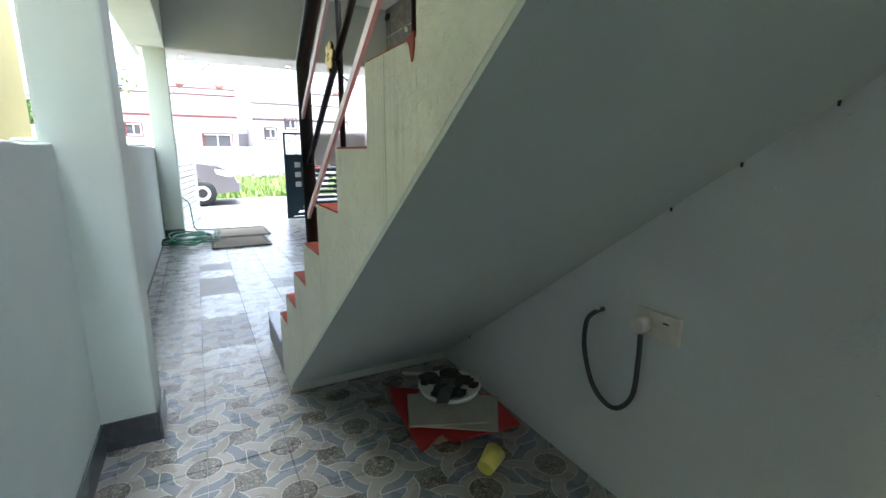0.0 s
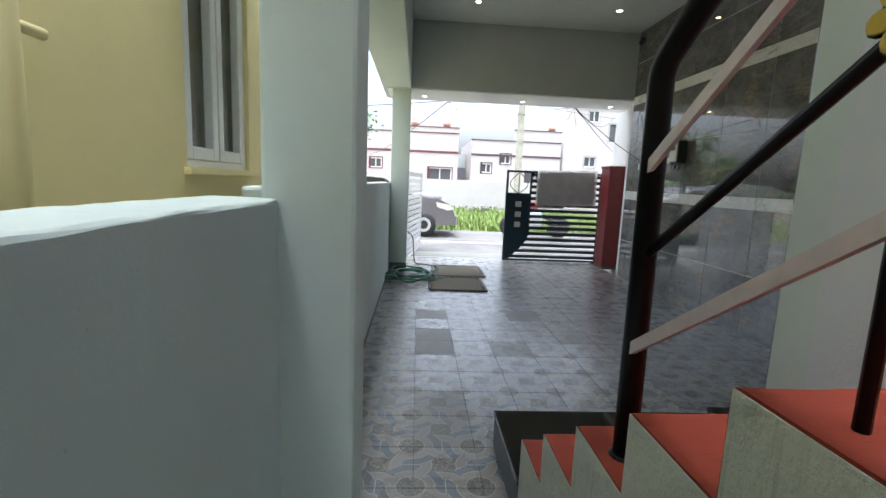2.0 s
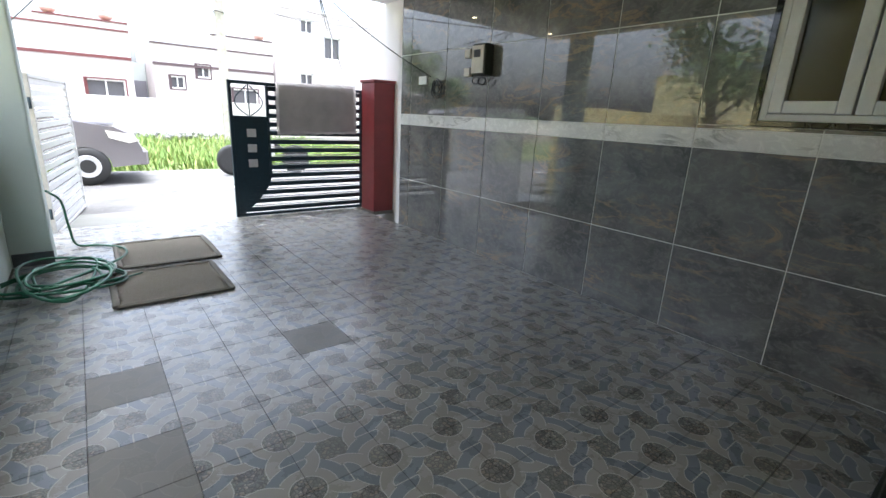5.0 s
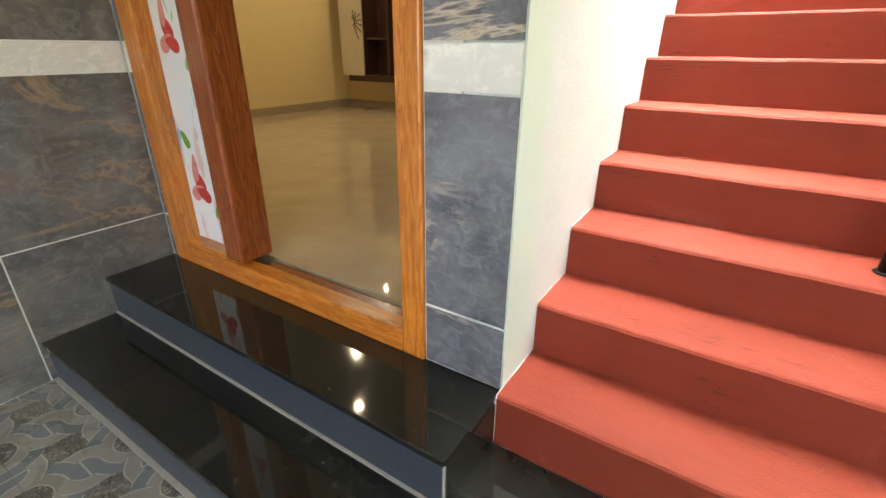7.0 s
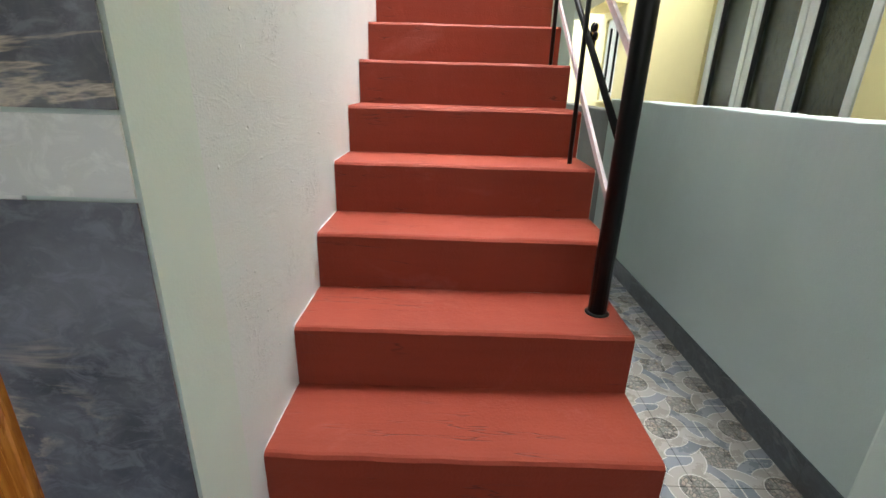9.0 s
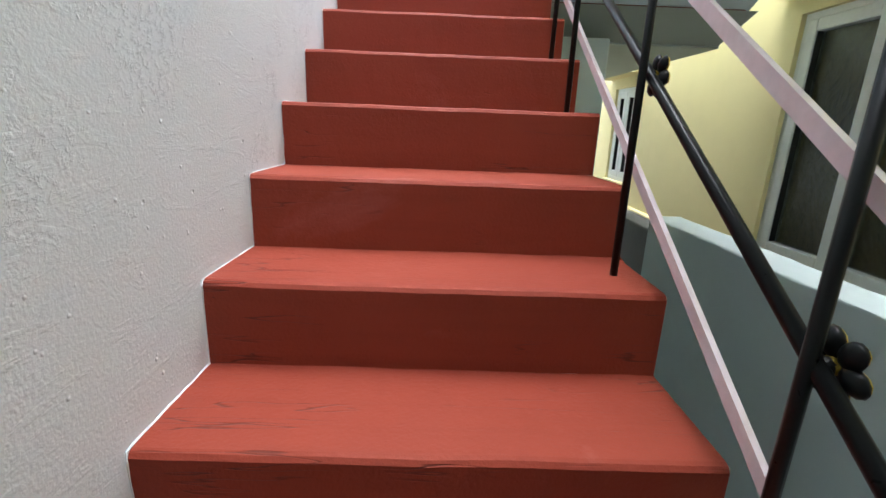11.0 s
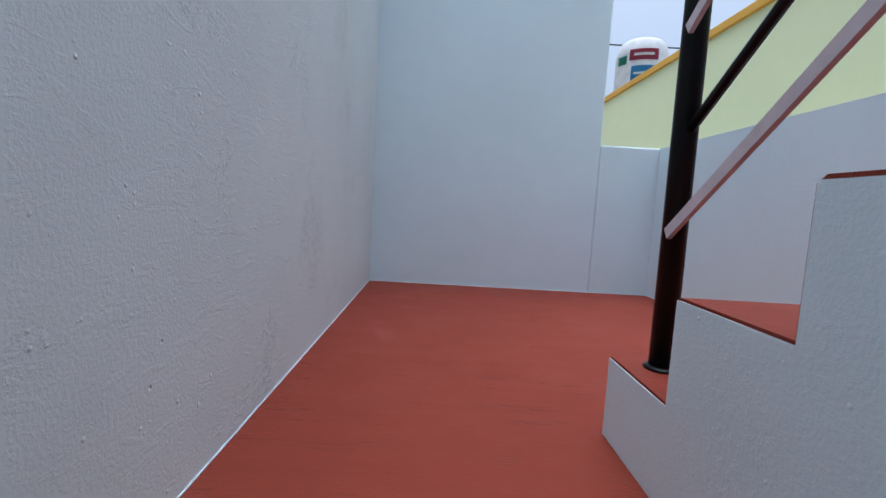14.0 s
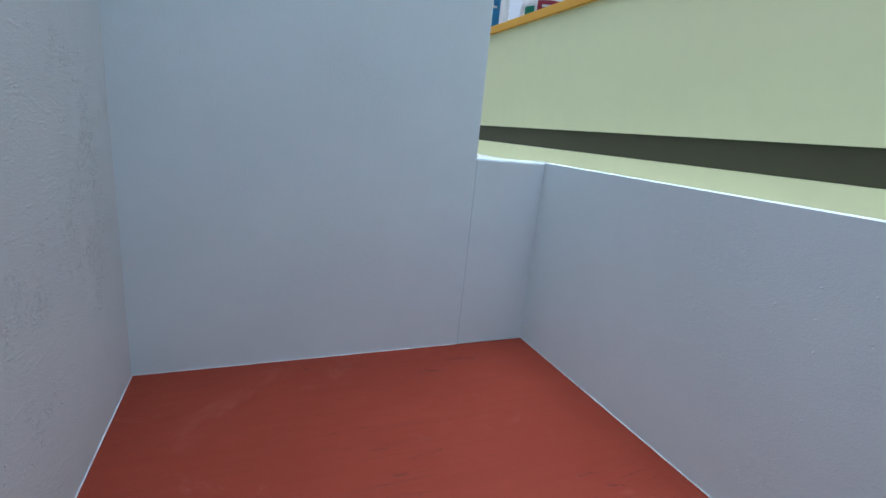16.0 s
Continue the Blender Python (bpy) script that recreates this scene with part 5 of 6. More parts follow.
# electric pole and wires
pl = thing("electric_pole", (5.0, 22.5, -0.13), "slender concrete electric pole hung with wires", "pole")
part("shaft", prism([(4.86, 22.4), (5.14, 22.4), (5.14, 22.6), (4.86, 22.6)], "z", -0.2, 7.2), plain("pole_concrete", (0.48, 0.45, 0.38), 0.9, 0, 0.12, 6), pl)
for z in (4.5, 5.05, 5.6):
    part("coil", tube([(5.0 + 0.2 * math.cos(a * 0.5), 22.5 + 0.16 * math.sin(a * 0.5), z + 0.02 * math.sin(a)) for a in range(26)], 0.015, 5), M_CABLE, pl)
part("crossarm", boxm(4.55, 5.45, 22.36, 22.40, 5.72, 5.78), M_SILVER, pl)


def wire(a, b, sag, r=0.011, n=18):
    a, b = Vector(a), Vector(b)
    pts = []
    for i in range(n + 1):
        f = i / n
        p = a.lerp(b, f)
        p.z -= sag * 4 * f * (1 - f)
        pts.append(p)
    ob = part("overhead_wire", tube(pts, r, 5), M_CABLE)
    return tagged(ob, "thin black overhead wire across the street", "wire", "overhead wires")


hook_a, hook_b = (0.75, 8.28, 2.545), (2.75, 8.28, 2.55)
for a, b, s in ((hook_a, (5.0, 22.4, 5.7), 0.25), (hook_b, (5.0, 22.4, 5.6), 0.3), (hook_a, (-9, 21, 4.6), 0.3), (hook_a, (-3, 29.9, 2.7), 0.2), (hook_b, (9.2, 22, 4.6), 0.4), (hook_b, (14, 30.4, 3.0), 0.2),
                ((5.0, 22.4, 5.7), (-22, 23, 5.6), 0.6), ((5.0, 22.4, 5.5), (26, 23, 5.2), 0.7), ((5.0, 22.4, 5.0), (26, 23, 4.4), 0.5), ((5.0, 22.4, 5.3), (-22, 23, 5.0), 0.9), (hook_b, (3.27, 6.80, 1.62), 0.05)):
    wire(a, b, s, 0.005 if b[1] < 9 else 0.008)
for hx, hy, hz in (hook_a, hook_b):
    hk = thing("wire_hook", (hx, hy, hz), "bent steel hook holding loose wires", "hook", "wire hooks")
    part("hook", tube([(hx, 8.252, hz + 0.05), (hx, 8.275, hz + 0.045), (hx - 0.02, 8.285, hz), (hx, 8.285, hz - 0.03), (hx + 0.02, 8.285, hz)], 0.006, 6), M_CABLE, hk)
    for q in ((-0.09, -0.22), (0.06, -0.30), (0.13, -0.14)):
        part("loose_wire", tube([(hx, 8.285, hz - 0.02), (hx + q[0] * 0.4, 8.30, hz + q[1] * 0.4), (hx + q[0], 8.30, hz + q[1])], 0.003, 5), M_CABLE, hk)


# parked car
def car(at):
    c = thing("parked_car", at, "grey compact car parked along the street", "car")
    L, Wd = 3.9, 1.62
    x0, y0, z0 = at
    side = [(0.05, 0.32), (0.0, 0.55), (0.10, 0.78), (0.35, 0.90), (1.02, 1.02), (1.75, 1.46), (2.7, 1.52), (3.45, 1.30), (3.85, 0.95), (3.9, 0.5), (3.82, 0.30)]
    arches = [(0.78, 0.34), (3.12, 0.34)]
    prof = [(-x, z) for x, z in side]
    low = []
    for cx, r in arches[::-1]:
        for i in range(9):
            a = math.pi * i / 8
            low.append((-(cx + r * math.cos(a)), 0.28 + r * math.sin(a) * 0.95))
    prof = prof + low
    paint_c = Graph("grey_car_paint")
    paint_m = paint_c.done((0.26, 0.24, 0.25), 0.25, None, 0.5, Coat_Weight=0.6)
    bm = bmesh.new()
    n = 8
    lay = []
    for i in range(n + 1):
        f = i / n
        tuck = 1 - 0.10 * (abs(f - 0.5) * 2) ** 3
        lay.append([bm.verts.new((x0 + (u + 1.95) * (0.985 if i in (0, n) else 1) - 1.95, y0 + Wd * f, z0 + (w if w < 0.95 else 0.95 + (w - 0.95) * (tuck if i not in (0, n) else 0.86)))) for u, w in prof])
    for a, b in zip(lay, lay[1:]):
        for k in range(len(prof)):
            j = (k + 1) % len(prof)
            bm.faces.new((a[k], a[j], b[j], b[k])).smooth = False
    bm.faces.new(lay[0][::-1]), bm.faces.new(lay[-1])
    bmesh.ops.recalc_face_normals(bm, faces=bm.faces[:])
    part("body", bm, paint_m, c)
    for cx, _ in arches:
        for yy in (y0 + 0.07, y0 + Wd - 0.07):
            wh = part("wheel", lathe([(0.17, -0.09), (0.27, -0.10), (0.30, -0.06), (0.30, 0.06), (0.27, 0.10), (0.17, 0.09)], 20, None), M_DARKRUB, None)
            wh.parent = c
            wh.matrix_basis = Matrix.Translation((-cx, yy - y0, 0.30)) @ Matrix.Rotation(radians(90), 4, 'X')
            rim = part("rim", lathe([(0.05, 0.085), (0.16, 0.095), (0.175, 0.10), (0.175, -0.10), (0.05, -0.085)], 20, None), M_SILVER, None, "silver wheel rim")
            rim.parent = wh
    sg = plain("car_glass", (0.02, 0.022, 0.024), 0.08)
    part("side_window", prism([(x0 - 1.2, z0 + 1.02), (x0 - 1.8, z0 + 1.38), (x0 - 2.65, z0 + 1.42), (x0 - 3.3, z0 + 1.2), (x0 - 3.4, z0 + 1.02)], "y", y0 - 0.004, y0 + 0.01), sg, c)
    part("headlight", prism([(x0 - 0.06, z0 + 0.70), (x0 - 0.16, z0 + 0.80), (x0 - 0.50, z0 + 0.86), (x0 - 0.46, z0 + 0.74), (x0 - 0.2, z0 + 0.66)], "y", y0 - 0.008, y0 + 0.01), M_PLASTICW, c, "clear headlight lens")
    part("bumper", boxm(x0 - 0.12, x0 + 0.05, y0 + 0.05, y0 + Wd - 0.05, z0 + 0.30, z0 + 0.55, 0.04), paint_m, c)
    part("mirror", boxm(x0 - 1.45, x0 - 1.30, y0 - 0.13, y0 - 0.002, z0 + 0.98, z0 + 1.10, 0.02), paint_m, c)
    bm = boxm(x0 - 1.1, x0 - 0.35, y0 + 0.2, y0 + Wd - 0.2, z0 + 0.93, z0 + 1.06, 0.04)
    wobble(bm, 0.03, 5)
    part("cover_cloth", bm, plain("pale_cloth", (0.5, 0.5, 0.55), 0.8), c, "pale folded cloth on the bonnet")
    return c


car((1.25, 11.95, -0.07))

# motorbike wheel edge behind the gate
mb = thing("parked_motorbike", (2.72, 12.6, -0.07), "dark motorbike parked on the street behind the gate", "motorbike")
for x in (2.75, 4.0):
    wh = part("wheel", lathe([(0.22, -0.04), (0.28, -0.045), (0.30, 0.0), (0.28, 0.045), (0.22, 0.04)], 20, None), M_DARKRUB)
    wh.parent = mb
    wh.matrix_basis = Matrix.Translation((x - 2.72, 0, 0.30)) @ Matrix.Rotation(radians(90), 4, 'X')
part("frame", tube([(2.75, 12.6, 0.23), (2.95, 12.6, 0.75), (3.4, 12.6, 0.65), (4.0, 12.6, 0.23)], 0.05, 8), M_DARKRUB, mb)
part("tank", boxm(3.0, 3.45, 12.48, 12.72, 0.66, 0.88, 0.08), M_RED, mb)
part("seat", boxm(3.4, 4.1, 12.5, 12.7, 0.72, 0.82, 0.04), M_DARKRUB, mb)
part("engine", boxm(3.1, 3.55, 12.48, 12.72, 0.2, 0.6, 0.06), M_SILVER, mb)
part("handlebar", tube([(2.95, 12.3, 0.98), (2.93, 12.6, 0.95), (2.95, 12.9, 0.98)], 0.015, 6), M_CABLE, mb)

# ---------------------------------------------------------------- porch things
for x, y, z in ((0.95, 6.65, ZC), (2.67, 6.65, ZC), (0.95, 4.1, ZC), (2.67, 4.1, ZC), (0.35, 7.88, 2.5215), (1.83, 7.92, 2.5215), (3.2, 7.95, 2.5215)):
    dl = thing("downlight", (x, y, z - 0.012), "small round lit warm recessed downlight", "light", "downlights")
    part("rim", lathe([(0.030, -0.004), (0.045, -0.006), (0.048, 0.0), (0.030, 0.0)], 20, None, (x, y, z - 0.0005)), M_UPVC, dl)
    part("lens", lathe([(0.010, -0.003), (0.029, -0.003), (0.029, -0.001), (0.010, -0.001)], 20, None, (x, y, z - 0.002)), M_LAMP, dl, "glowing warm lens")


def hose():
    rnd = random.Random(8)
    h = thing("garden_hose", (0.22, 6.7, 0), "tangled green garden hose on the floor by the pillar", "hose")
    pts = []
    for i in range(230):
        a = i * 0.21
        f = i / 229
        rx = 0.26 + 0.09 * math.sin(i * 0.047) + 0.05 * math.sin(i * 0.31)
        ry = 0.34 + 0.12 * math.cos(i * 0.061)
        pts.append((0.24 + rx * math.cos(a) * 0.95, 6.78 + ry * math.sin(a) + 0.06 * math.sin(i * 0.11), 0.014 + 0.05 * f + 0.022 * (1 + math.sin(i * 0.37))))
    part("coil", tube(pts, 0.0095, 7), M_HOSEGREEN, h)
    tail = [Vector(pts[-1])]
    for p in ((0.55, 7.1, 0.05), (0.62, 7.5, 0.03), (0.45, 7.78, 0.012), (0.30, 7.80, 0.03), (0.27, 7.74, 0.20), (0.25, 7.72, 0.42), (0.19, 7.70, 0.50), (0.172, 7.62, 0.53)):
        tail.append(Vector(p))
    sm = []
    for i in range(len(tail) - 1):
        p0, p1, p2, p3 = tail[max(i - 1, 0)], tail[i], tail[i + 1], tail[min(i + 2, len(tail) - 1)]
        for k in range(6):
            t = k / 6
            sm.append(0.5 * (2 * p1 + (p2 - p0) * t + (2 * p0 - 5 * p1 + 4 * p2 - p3) * t * t + (3 * p1 - p0 - 3 * p2 + p3) * t ** 3))
    part("tail", tube(sm + [tail[-1]], 0.0095, 7), M_HOSEGREEN, h)
    part("loose_end", tube([(0.35, 6.62, 0.03), (0.5, 6.66, 0.02), (0.68, 6.80, 0.012)], 0.0095, 7), M_HOSEGREEN, h)
    return h


hose()


def mat_material():
    g = Graph("woven_door_mat")
    w = g.world()
    weave = g.math("MULTIPLY", g.math("SINE", g.math("MULTIPLY", g.noise(w, 3, 1), 30)), 0.2)
    n = g.noise(w, 85, 3, 0.7)
    col = g.mix(g.ramp(n, (0.4, 0.0), (0.65, 1.0)), (0.27, 0.24, 0.19), (0.37, 0.34, 0.28))
    return g.done(col, 0.95, g.bump(g.math("ADD", n, weave), 0.7, 0.006))


M_MAT = mat_material()
M_MATEDGE = plain("mat_border", (0.16, 0.145, 0.12), 0.9, 0, 0.1, 60)
for x0, x1, y0, y1, tilt in ((0.49, 1.16, 6.16, 6.86, 2), (0.56, 1.26, 6.98, 7.74, -1)):
    mt = thing("door_mat", ((x0 + x1) / 2, (y0 + y1) / 2, 0), "beige woven door mat with darker border", "mat", "door mats")
    bm = bmesh.new()
    nx, ny = 14, 14
    vs = [[bm.verts.new((x0 + (x1 - x0) * i / nx, y0 + (y1 - y0) * j / ny, 0.012 + 0.004 * noise.noise(Vector((i * 0.5, j * 0.4, tilt))))) for j in range(ny + 1)] for i in range(nx + 1)]
    for i in range(nx):
        for j in range(ny):
            bm.faces.new((vs[i][j], vs[i + 1][j], vs[i + 1][j + 1], vs[i][j + 1])).smooth = True
    bmesh.ops.solidify(bm, geom=bm.faces[:], thickness=0.012)
    part("mat_top", bm, M_MAT, mt)
    loop = [(x0, y0), (x1, y0), (x1, y1), (x0, y1), (x0, y0)]
    pts = []
    for (ax, ay), (bx, by) in zip(loop, loop[1:]):
        for k in range(8):
            f = k / 8
            pts.append((ax + (bx - ax) * f + 0.006 * noise.noise(Vector((f * 9, ax, ay))), ay + (by - ay) * f, 0.012))
    part("border", tube(pts + [pts[0]], 0.022, 8), M_MATEDGE, mt, "darker bound edge")
for ob in bpy.data.objects:
    if ob.name.startswith("border") and ob.parent:
        for v in ob.data.vertices:
            v.co.z = max(0.002, 0.012 + (v.co.z - 0.012) * 0.45)

# meter box, camera, switch plate on the tiled wall
mtb = thing("meter_box", (XT - 0.01, 6.05, 1.60), "small grey electric meter box with looped cables on tiles", "meter box")
part("case", boxm(XT - 0.10, XT + 0.001, 5.93, 6.10, 1.60, 1.85, 0.012), plain("dark_meter_case", (0.018, 0.024, 0.016), 0.4), mtb)
part("front_cover", boxm(XT - 0.112, XT - 0.101, 5.94, 6.09, 1.615, 1.835, 0.004), M_PLASTICW, mtb)
part("label", boxm(XT - 0.1135, XT - 0.1122, 5.98, 6.06, 1.74, 1.80), M_DARKRUB, mtb)
for z in (1.60, 1.755):
    part("junction_box", boxm(XT - 0.035, XT + 0.001, 6.20, 6.28, z, z + 0.075, 0.006), M_PLASTICW, mtb, "small off-white junction box")
part("cable_loop", tube([(XT - 0.06, 6.0 + 0.05 * math.sin(a * 0.55), 1.585 - 0.03 * (1 - math.cos(a * 0.55))) for a in range(13)], 0.007, 6), M_CABLE, mtb)
part("cable_loop", tube([(XT - 0.05, 6.09 + 0.045 * math.sin(a * 0.55), 1.59 - 0.028 * (1 - math.cos(a * 0.55))) for a in range(13)], 0.006, 6), M_CABLE, mtb)
part("plate", boxm(XT - 0.014, XT + 0.001, 6.88, 7.02, 1.55, 1.63, 0.004), M_UPVC, mtb, "white connection plate")
pts = [(XT - 0.04 + 0.02 * math.sin(i * 0.9), 6.66 + (0.07 + 0.03 * math.sin(i * 0.27)) * math.cos(i * 0.55), 1.50 + (0.065 + 0.03 * math.cos(i * 0.23)) * math.sin(i * 0.55)) for i in range(95)]
cc = part("cable_coil", tube(pts, 0.0035, 5), M_CABLE)
tagged(cc, "tangled coil of black cable hanging on the tiled wall", "cable")
sc = thing("security_camera", (XT - 0.03, 7.24, 3.26), "small black dome security camera in the corner", "camera")
part("mount", boxm(XT - 0.05, XT + 0.002, 7.21, 7.27, 3.26, 3.32, 0.006), M_CABLE, sc)
part("dome", lathe([(0.008, -0.045), (0.03, -0.03), (0.036, 0.0), (0.03, 0.012)], 14, None, (XT - 0.035, 7.24, 3.262)), M_CABLE, sc)
lw = thing("wall_lamp", (XT - 0.01, 6.5, 2.95), "small white round wall fitting on the tiles", "fitting")
part("cover", lathe([(0.05, -0.0), (0.048, 0.02), (0.03, 0.03)], 16, None), M_UPVC, lw)
for ob in lw.children:
    ob.matrix_parent_inverse = Matrix.Identity(4)
    ob.matrix_basis = Matrix.Rotation(radians(-90), 4, 'Y')
sw = thing("switch_plate", (XT - 0.005, 2.76, 1.46), "off-white modular switch plate on dark tiles", "switch")
part("plate", boxm(XT - 0.016, XT + 0.001, 2.63, 2.89, 1.435, 1.66, 0.004), M_PLASTICW, sw)
for y in (2.69, 2.755, 2.82):
    part("switch", boxm(XT - 0.021, XT - 0.0165, y - 0.027, y + 0.027, 1.475, 1.53, 0.003), M_UPVC, sw)
    part("switch", boxm(XT - 0.021, XT - 0.0165, y - 0.027, y + 0.027, 1.56, 1.615, 0.003), M_UPVC, sw)

# ---------------------------------------------------------------- under the stair
so = thing("wall_socket", (XH - 0.01, 0.80, 0.63), "off-white wall socket plate with a plugged-in black cable", "socket")
part("plate", boxm(XH - 0.014, XH + 0.001, 0.725, 0.875, 0.635, 0.725, 0.004), M_PLASTICW, so)
part("switch", boxm(XH - 0.020, XH - 0.0145, 0.745, 0.785, 0.655, 0.705, 0.003), M_PLASTICW, so)
part("indicator", boxm(XH - 0.0215, XH - 0.0205, 0.755, 0.775, 0.697, 0.702), M_DARKRUB, so)
pb = part("plug", lathe([(0.026, 0.0), (0.026, 0.035), (0.020, 0.042)], 16, None), M_PLASTICW, None, "round beige plug")
pb.parent = so
pb.matrix_basis = Matrix.Translation((-0.005, 0.04, 0.045)) @ Matrix.Rotation(radians(-90), 4, 'Y')
pts = [Vector((XH - 0.03, 0.84, 0.64)), Vector((XH - 0.035, 0.835, 0.56)), Vector((XH - 0.03, 0.85, 0.42)), Vector((XH - 0.03, 0.92, 0.345)), Vector((XH - 0.03, 1.01, 0.38)), Vector((XH - 0.03, 1.065, 0.50)), Vector((XH - 0.035, 1.06, 0.61)), Vector((XH - 0.03, 1.03, 0.655)), Vector((XH + 0.002, 1.02, 0.665))]
sm = []
for i in range(len(pts) - 1):
    p0, p1, p2, p3 = pts[max(i - 1, 0)], pts[i], pts[i + 1], pts[min(i + 2, len(pts) - 1)]
    for k in range(6):
        t = k / 6
        sm.append(0.5 * (2 * p1 + (p2 - p0) * t + (2 * p0 - 5 * p1 + 4 * p2 - p3) * t * t + (3 * p1 - p0 - 3 * p2 + p3) * t ** 3))
part("cable", tube(sm + [pts[-1]], 0.0085, 8), plain("dark_grey_conduit", (0.035, 0.045, 0.045), 0.6), so, "thick dark grey cable")
part("gland", lathe([(0.012, 0.0), (0.012, 0.02)], 10, None, (XH - 0.02, 1.03, 0.65)), M_SILVER, so)

cb = thing("red_cardboard", (1.28, 1.55, 0), "torn flattened red cardboard box on the floor", "cardboard")
bm = prism([(1.07, 1.40), (1.20, 1.47), (1.22, 1.40), (1.53, 1.36), (1.55, 1.62), (1.14, 1.92), (1.10, 1.78)], "z", 0.035, 0.045)
wobble(bm, 0.012, 4)
part("top_flap", bm, plain("red_print_card", (0.42, 0.03, 0.03), 0.55, 0, 0.08, 14), cb)
bm = boxm(1.15, 1.52, 1.45, 1.80, 0.0, 0.036, 0.004)
part("tray", bm, plain("brown_card", (0.25, 0.17, 0.10), 0.9), cb, "brown inner cardboard")
tb = thing("stone_slab", (1.30, 1.58, 0.05), "two loose grey-beige tile offcuts stacked on cardboard", "tile offcut")
bm = boxm(-0.19, 0.19, -0.14, 0.14, 0, 0.010, 0.002)
s1 = part("slab", bm, plain("beige_offcut", (0.34, 0.33, 0.27), 0.5, 0, 0.06, 12), None)
s1.parent = tb
s1.matrix_basis = pose(0.02, -0.02, 0.004, 0, 0, -34)
bm = boxm(-0.17, 0.17, -0.13, 0.13, 0, 0.010, 0.002)
s2 = part("slab", bm, bpy.data.materials["beige_offcut"], None)
s2.parent = tb
s2.matrix_basis = pose(-0.02, 0.0, 0.016, 0, 0, -22)
pt = thing("paint_tray", (1.36, 1.69, 0.076), "white plastic dish heaped with dark dried debris", "dish")
part("dish", lathe([(0.095, 0.0), (0.135, 0.012), (0.15, 0.038), (0.144, 0.038), (0.128, 0.016), (0.02, 0.010)], 24, None, (1.36, 1.69, 0.077)), M_UPVC, pt)
rd = random.Random(4)
bm = bmesh.new()
for i in range(26):
    r = bmesh.ops.create_icosphere(bm, subdivisions=1, radius=rd.uniform(0.018, 0.042))
    o = Vector((1.36 + rd.uniform(-0.09, 0.09), 1.69 + rd.uniform(-0.09, 0.09), 0.11 + rd.uniform(0, 0.02)))
    for v in r["verts"]:
        v.co = Vector((v.co.x * rd.uniform(0.8, 1.7), v.co.y, v.co.z * 0.6)) + o
tagged(part("debris", bm, plain("dark_debris", (0.03, 0.027, 0.024), 0.7, 0, 0.15, 40), pt), "dark brown crumpled waste", kind="stuff")
bm = prism([(1.19, 1.86), (1.29, 1.80), (1.30, 1.82), (1.20, 1.89)], "z", 0.126, 0.130)
part("scrap", bm, M_PLASTICW, pt, "pale paper scrap")
bm = prism([(1.20, 1.52), (1.25, 1.50), (1.38, 1.68), (1.33, 1.71)], "z", 0.135, 0.142)
wobble(bm, 0.01, 8)
part("scrap", bm, plain("grey_rag", (0.10, 0.11, 0.10), 0.8), pt, "dull grey rag strip")
cu = part("plastic_cup", lathe([(0.032, -0.045), (0.042, 0.045), (0.039, 0.045), (0.029, -0.041)], 20, None), plain("yellow_plastic", (0.52, 0.46, 0.08), 0.4), None)
cu.matrix_basis = pose(1.28, 1.22, 0.044, 78, 0, 120)
tagged(cu, "small yellow plastic cup lying on its side", "cup")
for y in (0.44, 0.62, 0.8, 1.9):
    nl = part("wall_plug", lathe([(0.003, -0.006), (0.004, 0.006)], 8, None, (XH - 0.004, y, (2.24 - y) * 0.735 - 0.02)), M_CABLE)
    tagged(nl, "dark nail head on the plaster under the stair", "nail", "nail heads")

# ---------------------------------------------------------------- living room things
tv = thing("wall_unit", (5.9, RY0 + 0.02, 0.80), "dark brown wall unit with cream doors cut in fan pattern", "cabinet")
M_BROWN = plain("dark_brown_laminate", (0.05, 0.022, 0.015), 0.3, 0, 0.1, 20)
part("shelf", boxm(4.93, 6.08, RY0 + 0.001, RY0 + 0.33, 0.80, 0.88, 0.004), M_BROWN, tv)
part("back_panel", boxm(4.93, 5.78, RY0 + 0.001, RY0 + 0.02, 0.88, 2.4), M_BROWN, tv)
part("side_panel", boxm(5.35, 5.39, RY0 + 0.02, RY0 + 0.30, 0.88, 2.4), M_BROWN, tv)
part("middle_shelf", boxm(5.39, 5.78, RY0 + 0.02, RY0 + 0.25, 1.33, 1.36), M_BROWN, tv)
dd = part("door", boxm(5.79, 6.19, RY0 + 0.30, RY0 + 0.33, 0.87, 2.4, 0.004), plain("cream_laminate", (0.62, 0.56, 0.42), 0.3), tv, "cream door with brown fan cut-outs")
for i in range(7):
    for j in range(3 + i // 2):
        a = radians(100 + i * 24)
        r = 0.05 + 0.035 * j
        cx, cz = 5.95 + r * math.cos(a), 1.55 + r * math.sin(a)
        part("cutout", boxm(cx - 0.011, cx + 0.011, RY0 + 0.331, RY0 + 0.333, cz - 0.011, cz + 0.011), M_BROWN, dd)
part("body", boxm(5.79, 6.19, RY0 + 0.001, RY0 + 0.299, 0.885, 2.4), M_BROWN, tv)
cl = thing("wall_calendar", (RX1 - 0.01, 0.0, 1.2), "white wall calendar sheet hung in the living room", "calendar")
part("sheet", boxm(RX1 - 0.012, RX1 - 0.002, -0.26, 0.26, 1.20, 2.0), M_UPVC, cl)
